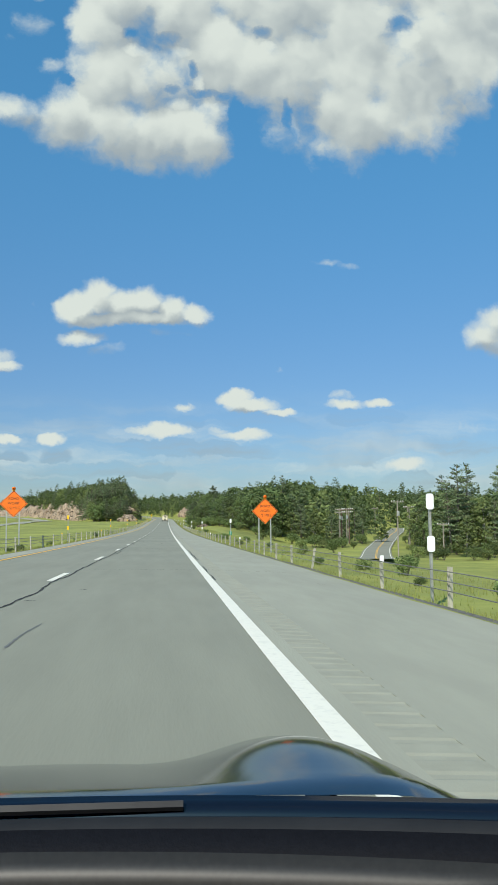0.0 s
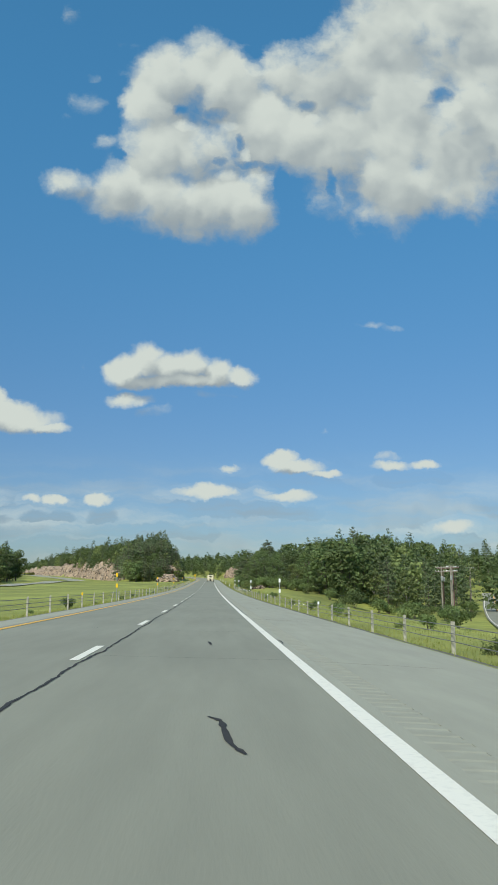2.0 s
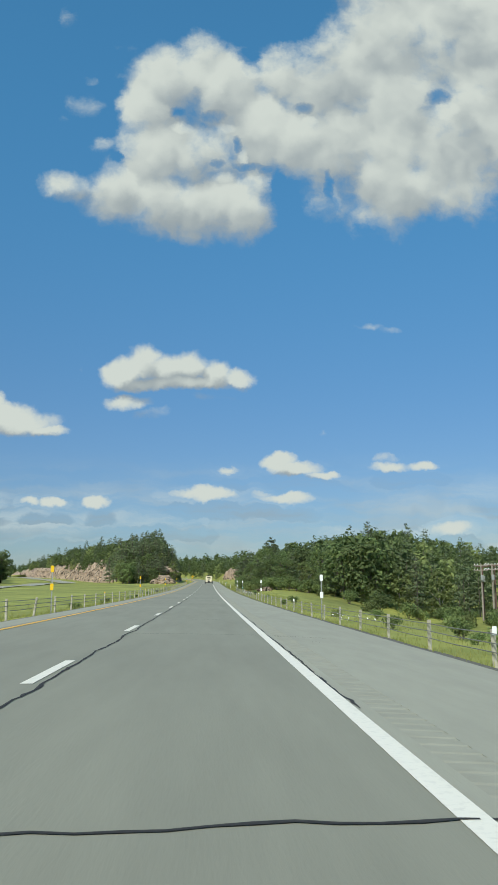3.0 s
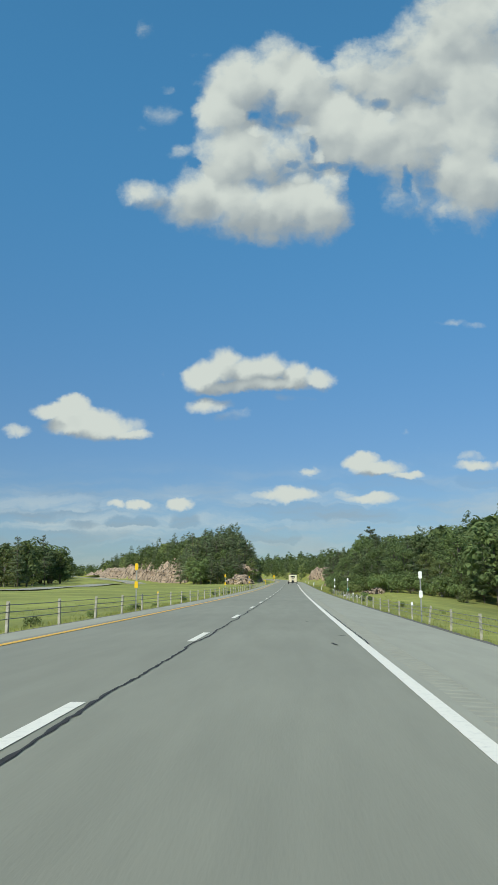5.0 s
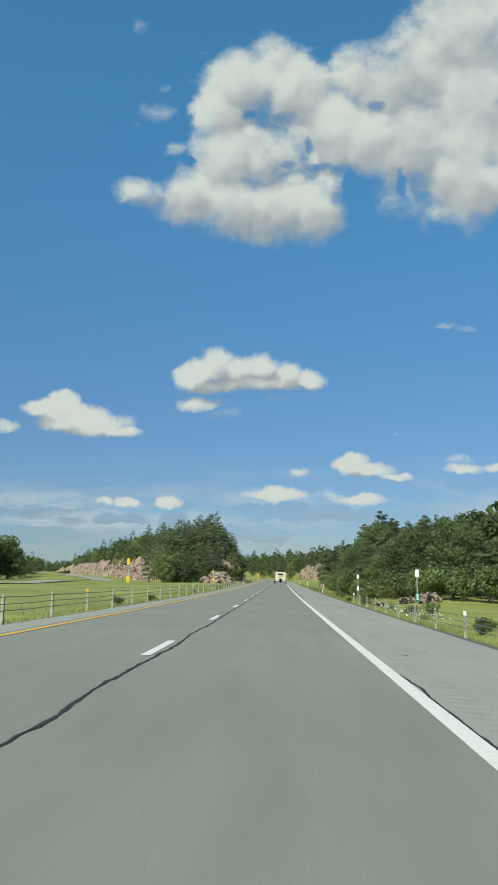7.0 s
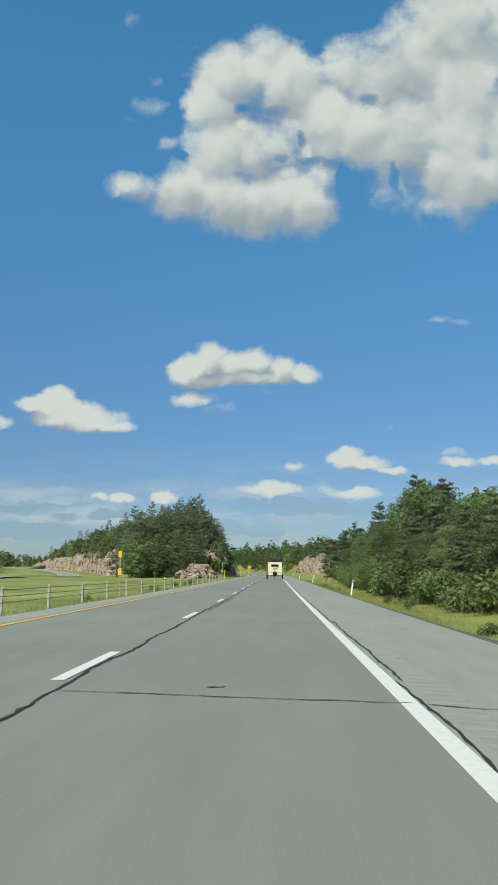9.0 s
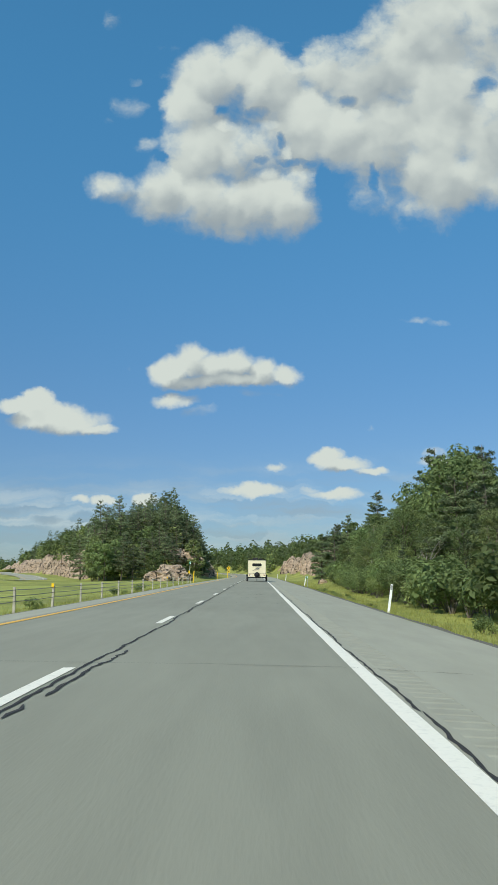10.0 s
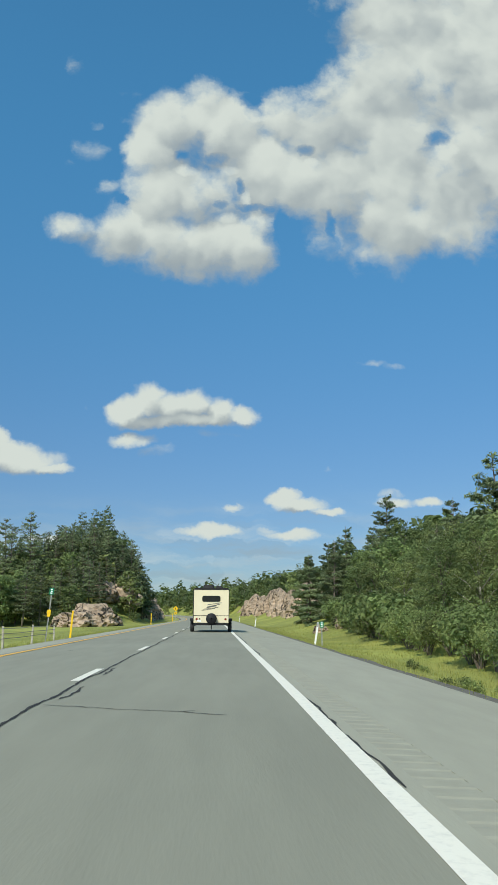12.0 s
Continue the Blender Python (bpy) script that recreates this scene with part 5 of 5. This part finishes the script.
# the clump beyond the opposite carriageway
for k in range(170):
    x, y = rng.uniform(-150, -93), rng.uniform(405, 520)
    if x > -93 - (y - 405) * 0.12:
        continue
    plant(FAR_BROAD if rng.random() < 0.7 else FAR_PINE, x, y, rng.uniform(1.05, 1.5), apart=3.8, group="trees beyond the opposite carriageway")
for k in range(90):
    y = rng.uniform(480, 735)
    x = -0.2345 * (y - 54) - 3 - rng.random() * 30
    merge(FAR_BROAD if rng.random() < 0.7 else FAR_PINE, x, y, rng.uniform(0.75, 1.1), apart=3.6)

for mat, parts in JOINED.values():
    v = np.vstack(parts)
    tagged(new("woods_behind", quads("woods_behind", v, np.arange(len(v)).reshape(-1, 4), mat)), "dense mixed green woods on the slopes", "woods", kind="stuff")

# distant woods on the rising ground: too many trees to count
cs, ns, ss = [], [], []
for k in range(2000):
    y = nrng.uniform(760, 1500)
    x = nrng.uniform(-340, 420)
    b = bend(y)
    if abs(x - b) < 16 or (x < b - 10 and y < 860) or (x < -60 - (y - 760) * 0.62 and y < 1250 and x > -330 - (y - 760)):
        continue
    h = nrng.uniform(9, 17)
    m = 64
    d = nrng.normal(size=(m, 3))
    d /= np.linalg.norm(d, axis=1, keepdims=True)
    p = np.array([x, y, ground(x, y) + h * 0.52]) + d * np.array([3.4, 3.4, h * 0.5]) * nrng.uniform(0.6, 1.0, (m, 1))
    cs.append(p)
    ns.append(d + np.array([0, 0, 0.5]) + 0.4 * nrng.normal(size=(m, 3)))
    ss.append(nrng.uniform(0.8, 1.4, m))
v, f = leaves(np.vstack(cs), np.vstack(ns), np.concatenate(ss), 0.7)
tagged(new("distant_woods", quads("distant_woods", v, f, LEAF_MAPLE)), "distant green woods on rising ground", "woods", kind="stuff")


# ---------- grass and weeds ----------
def grass(name, places, height, width, label):
    """Upright blades, three to a tuft, as one mesh."""
    p = np.asarray(places, float)
    p = np.repeat(p, 3, axis=0)
    n = len(p)
    p[:, :2] += nrng.normal(size=(n, 2)) * 0.07
    a = nrng.uniform(0, 2 * np.pi, n)
    h = height * nrng.uniform(0.5, 1.3, n)
    w = width * nrng.uniform(0.6, 1.3, n)
    side = np.stack([np.cos(a), np.sin(a), np.zeros(n)], 1)
    bow = np.stack([np.cos(a + 1.5), np.sin(a + 1.5), np.zeros(n)], 1) * (h * nrng.uniform(0.1, 0.6, n))[:, None]
    up = np.stack([np.zeros(n), np.zeros(n), h], 1)
    v = np.stack([p - side * w[:, None], p + side * w[:, None], p + side * w[:, None] * 0.25 + up + bow, p - side * w[:, None] * 0.25 + up + bow], 1).reshape(-1, 3)
    return tagged(new(name, quads(name, v, np.arange(len(v)).reshape(-1, 4), BLADE)), label, "grass", kind="stuff")


def tufts(n, y0, y1, xa, xb, power=1.0):
    out = []
    for _ in range(n):
        y = y0 + (y1 - y0) * rng.random()
        a, b = xa(y), xb(y)
        x = a + (b - a) * rng.random() ** power + bend(y)
        out.append((x, y, ground(x, y) - 0.03))
    return out


grass("verge_grass", tufts(15000, 4, 300, lambda y: right_edge(y) + 0.45, lambda y: 13, 1.6) + tufts(12000, 280, 450, lambda y: right_edge(y) + 0.4, lambda y: wood_edge(y) + 1, 1.2), 0.15, 0.009, "long yellow-green roadside grass")
grass("median_grass", tufts(16000, 10, 460, lambda y: -8.2, lambda y: -20, 1.7), 0.15, 0.009, "long yellow-green median grass")
for k in range(18):
    y = rng.uniform(308, 352)
    plant([SHRUBS[1]], right_edge(y) + rng.uniform(0.9, 2.6), y, rng.uniform(0.10, 0.2), group="roadside weeds")
for k in range(40):
    y = rng.uniform(12, 300)
    plant([SHRUBS[rng.randrange(2)]], rng.uniform(6.2, 9.5) if y < 250 else rng.uniform(5.2, 8), y, rng.uniform(0.12, 0.32), group="roadside weeds")
for k in range(30):
    y = rng.uniform(20, 380)
    plant([SHRUBS[rng.randrange(2)]], rng.uniform(-12, -8.6), y, rng.uniform(0.12, 0.28), group="median weeds")
flowers = []
for y0, y1, n in ((118, 123, 24), (226, 246, 170)):
    for _ in range(n):
        y = rng.uniform(y0, y1)
        x = rng.uniform(5.9, 7.6)
        flowers.append((x, y, ground(x, y) + rng.uniform(0.15, 0.4)))
v, f = leaves(np.array(flowers), nrng.normal(size=(len(flowers), 3)) + np.array([0, -0.6, 0.8]), 0.035 * nrng.uniform(0.6, 1.4, len(flowers)), 0.9)
tagged(new("white_flowers", quads("white_flowers", v, f, WHITE_PLATE)), "white wildflowers under the guide rail", "flowers", kind="stuff")

# the patterns from which the plants were copied
for base in CLOSE_SHRUBS + CLOSE_BROAD + NEAR_BROAD + NEAR_PINE + FAR_BROAD + FAR_PINE + SHRUBS + DEAD:
    for o in list(base.children_recursive) + [base]:
        bpy.data.objects.remove(o)


# ---------- the car that carries the camera, as it stands at the start ----------
def own_car():
    c = thing("car", "dark blue car with glossy bonnet and black dashboard", "car")
    cx = -0.37

    def bonnet_z(x, y):
        s = abs(x - cx)
        d = max(0.0, y - 1.0)
        z = 0.886 - 0.172 * d - 0.100 * d * d
        z += 0.036 * math.exp(-((s - 0.575) / 0.13) ** 2) * ease(0.95, 1.35, y)
        z -= 0.008 * math.exp(-((s - 0.36) / 0.12) ** 2) * ease(0.95, 1.3, y)
        z -= 2.3 * max(0.0, s - 0.63) ** 2
        return z

    g = Geo()
    nx, ny = 60, 36
    for j in range(ny + 1):
        for i in range(nx + 1):
            u = -1 + 2 * i / nx
            y = 0.99 - 0.08 * u * u + (1.12 + 0.06 * (1 - u * u)) * j / ny
            x = cx + u * (0.86 - 0.10 * (j / ny) ** 2)
            g.v.append((x, y, bonnet_z(x, y)))
    w = nx + 1
    g.f = [(j * w + i, j * w + i + 1, (j + 1) * w + i + 1, (j + 1) * w + i) for j in range(ny) for i in range(nx)]
    part("bonnet", g, CAR_BLUE, c, "glossy dark blue bonnet", True)
    for sx in (-1, 1):
        g = Geo()
        n = 20
        for k in range(n + 1):
            y = -2.5 + 4.62 * k / n
            front = max(0.0, (y - 1.0) / 1.1)
            xb = cx + sx * (0.86 - 0.14 * front ** 2)
            top = bonnet_z(cx + sx * 0.86, y) - 0.005 if y > 0.95 else 0.74
            g.v += [(cx + sx * (0.86 - 0.10 * front ** 2), y, top), (xb + sx * 0.02, y, top - 0.10), (xb + sx * 0.02, y, 0.55), (xb, y, 0.26)]
        g.f = [(4 * k + i, 4 * k + i + 1, 4 * k + i + 5, 4 * k + i + 4) for k in range(n) for i in range(3)]
        part("side_panel", g, CAR_BLUE, c, "dark blue side panel", True)
        for yy in (-1.55, 1.30):
            wheel = part("wheel", lathe(Geo(), [(0.2, -0.10), (0.30, -0.10), (0.33, -0.06), (0.33, 0.06), (0.30, 0.10), (0.2, 0.10)], (cx + sx * 0.80, yy, 0.33), "x", 20), RUBBER, c, "black tyre")
            part("rim", lathe(Geo(), [(0.03, -0.09), (0.19, -0.08), (0.2, 0.08), (0.03, 0.09)], (cx + sx * 0.81, yy, 0.33), "x", 14), GALVANISED, wheel)
    part("front_bumper", Geo().box(cx - 0.70, cx + 0.70, 2.02, 2.14, 0.24, 0.48), CAR_BLUE, c)
    part("rear_deck", Geo().box(cx - 0.80, cx + 0.80, -2.5, -1.5, 0.66, 0.80), CAR_BLUE, c)
    part("floor_pan", Geo().box(cx - 0.80, cx + 0.80, -2.4, 1.9, 0.2, 0.28), BLACK_METAL, c)

    def across(y0, bow, z, drop, thick, depth, mat, name, label, x0=-1.1, x1=0.36):
        """A strip across the car that follows the windscreen's bow."""
        h = Geo()
        k = 24
        for i in range(k + 1):
            x = x0 + (x1 - x0) * i / k
            u = (x - cx) / 0.8
            y = y0 - bow * u * u
            h.v += [(x, y, z - drop * u * u), (x, y - depth * 0.5, z + thick * 0.5 - drop * u * u), (x, y - depth, z - drop * u * u), (x, y - depth, z - thick - drop * u * u), (x, y, z - thick - drop * u * u)]
        h.f = [(5 * i + a, 5 * i + (a + 1) % 5, 5 * i + 5 + (a + 1) % 5, 5 * i + 5 + a) for i in range(k) for a in range(5)]
        part(name, h, mat, c, label, True)

    across(1.004, 0.085, 0.875, 0.004, 0.034, 0.044, CAR_BLUE, "bonnet_lip", "blue rear lip of the bonnet", -1.1, 0.40)
    across(0.962, 0.085, 0.868, 0.004, 0.03, 0.045, COVER, "cowl", "black plastic cowl under the windscreen", -1.1, 0.40)
    across(0.916, 0.085, 0.872, 0.004, 0.02, 0.022, BLACK_METAL, "windscreen_seal", "black windscreen seal", -1.1, 0.40)
    across(0.893, 0.09, 0.868, 0.006, 0.06, 0.050, DASH, "dashboard", "matt black dashboard top")
    across(0.842, 0.115, 0.867, 0.006, 0.05, 0.022, DASH_LIGHT, "dashboard_seam", "paler band along the dashboard")
    across(0.819, 0.115, 0.862, 0.006, 0.10, 0.36, DASH, "dashboard_front", "dark rear part of the dashboard")
    part("wiper", Geo().tube([(-0.55, 0.95, 0.885), (-0.25, 0.952, 0.888), (0.02, 0.945, 0.886)], 0.006, 5), BLACK_METAL, c, "black wiper blade")
    part("pillar_trim", Geo().box(0.345, 0.50, 0.66, 0.855, 0.60, 0.862), CREAM_TRIM, c, "pale trim at the windscreen pillar")
    # roof and its pillars stay out of view; added to keep sun off the dashboard
    roof = Geo()
    for j in range(9):
        y = -1.7 + 1.92 * j / 8
        for i in range(9):
            u = -1 + i / 4
            roof.v.append((cx + u * 0.64, y, 1.47 - 0.05 * u * u - 0.03 * ((j - 4) / 4) ** 2))
    roof.f = [(j * 9 + i, j * 9 + i + 1, (j + 1) * 9 + i + 1, (j + 1) * 9 + i) for j in range(8) for i in range(8)]
    part("roof", roof, CAR_BLUE, c, "unseen dark blue roof that shades the dashboard", True)
    for sx in (-1, 1):
        for name, a, b in (("front_pillar", (0.83, 0.86, 0.84), (0.64, 0.22, 1.40)), ("middle_pillar", (0.82, -0.6, 0.80), (0.64, -0.6, 1.42)), ("rear_pillar", (0.80, -2.0, 0.80), (0.64, -1.7, 1.40))):
            part(name, Geo().tube([(cx + sx * a[0], a[1], a[2]), (cx + sx * (a[0] + b[0]) * 0.51, (a[1] + b[1]) / 2, (a[2] + b[2]) / 2 + 0.02), (cx + sx * b[0], b[1], b[2])], 0.035, 6), CAR_BLUE, c)
    c.matrix_world = pose(0, 0, 0)


own_car()
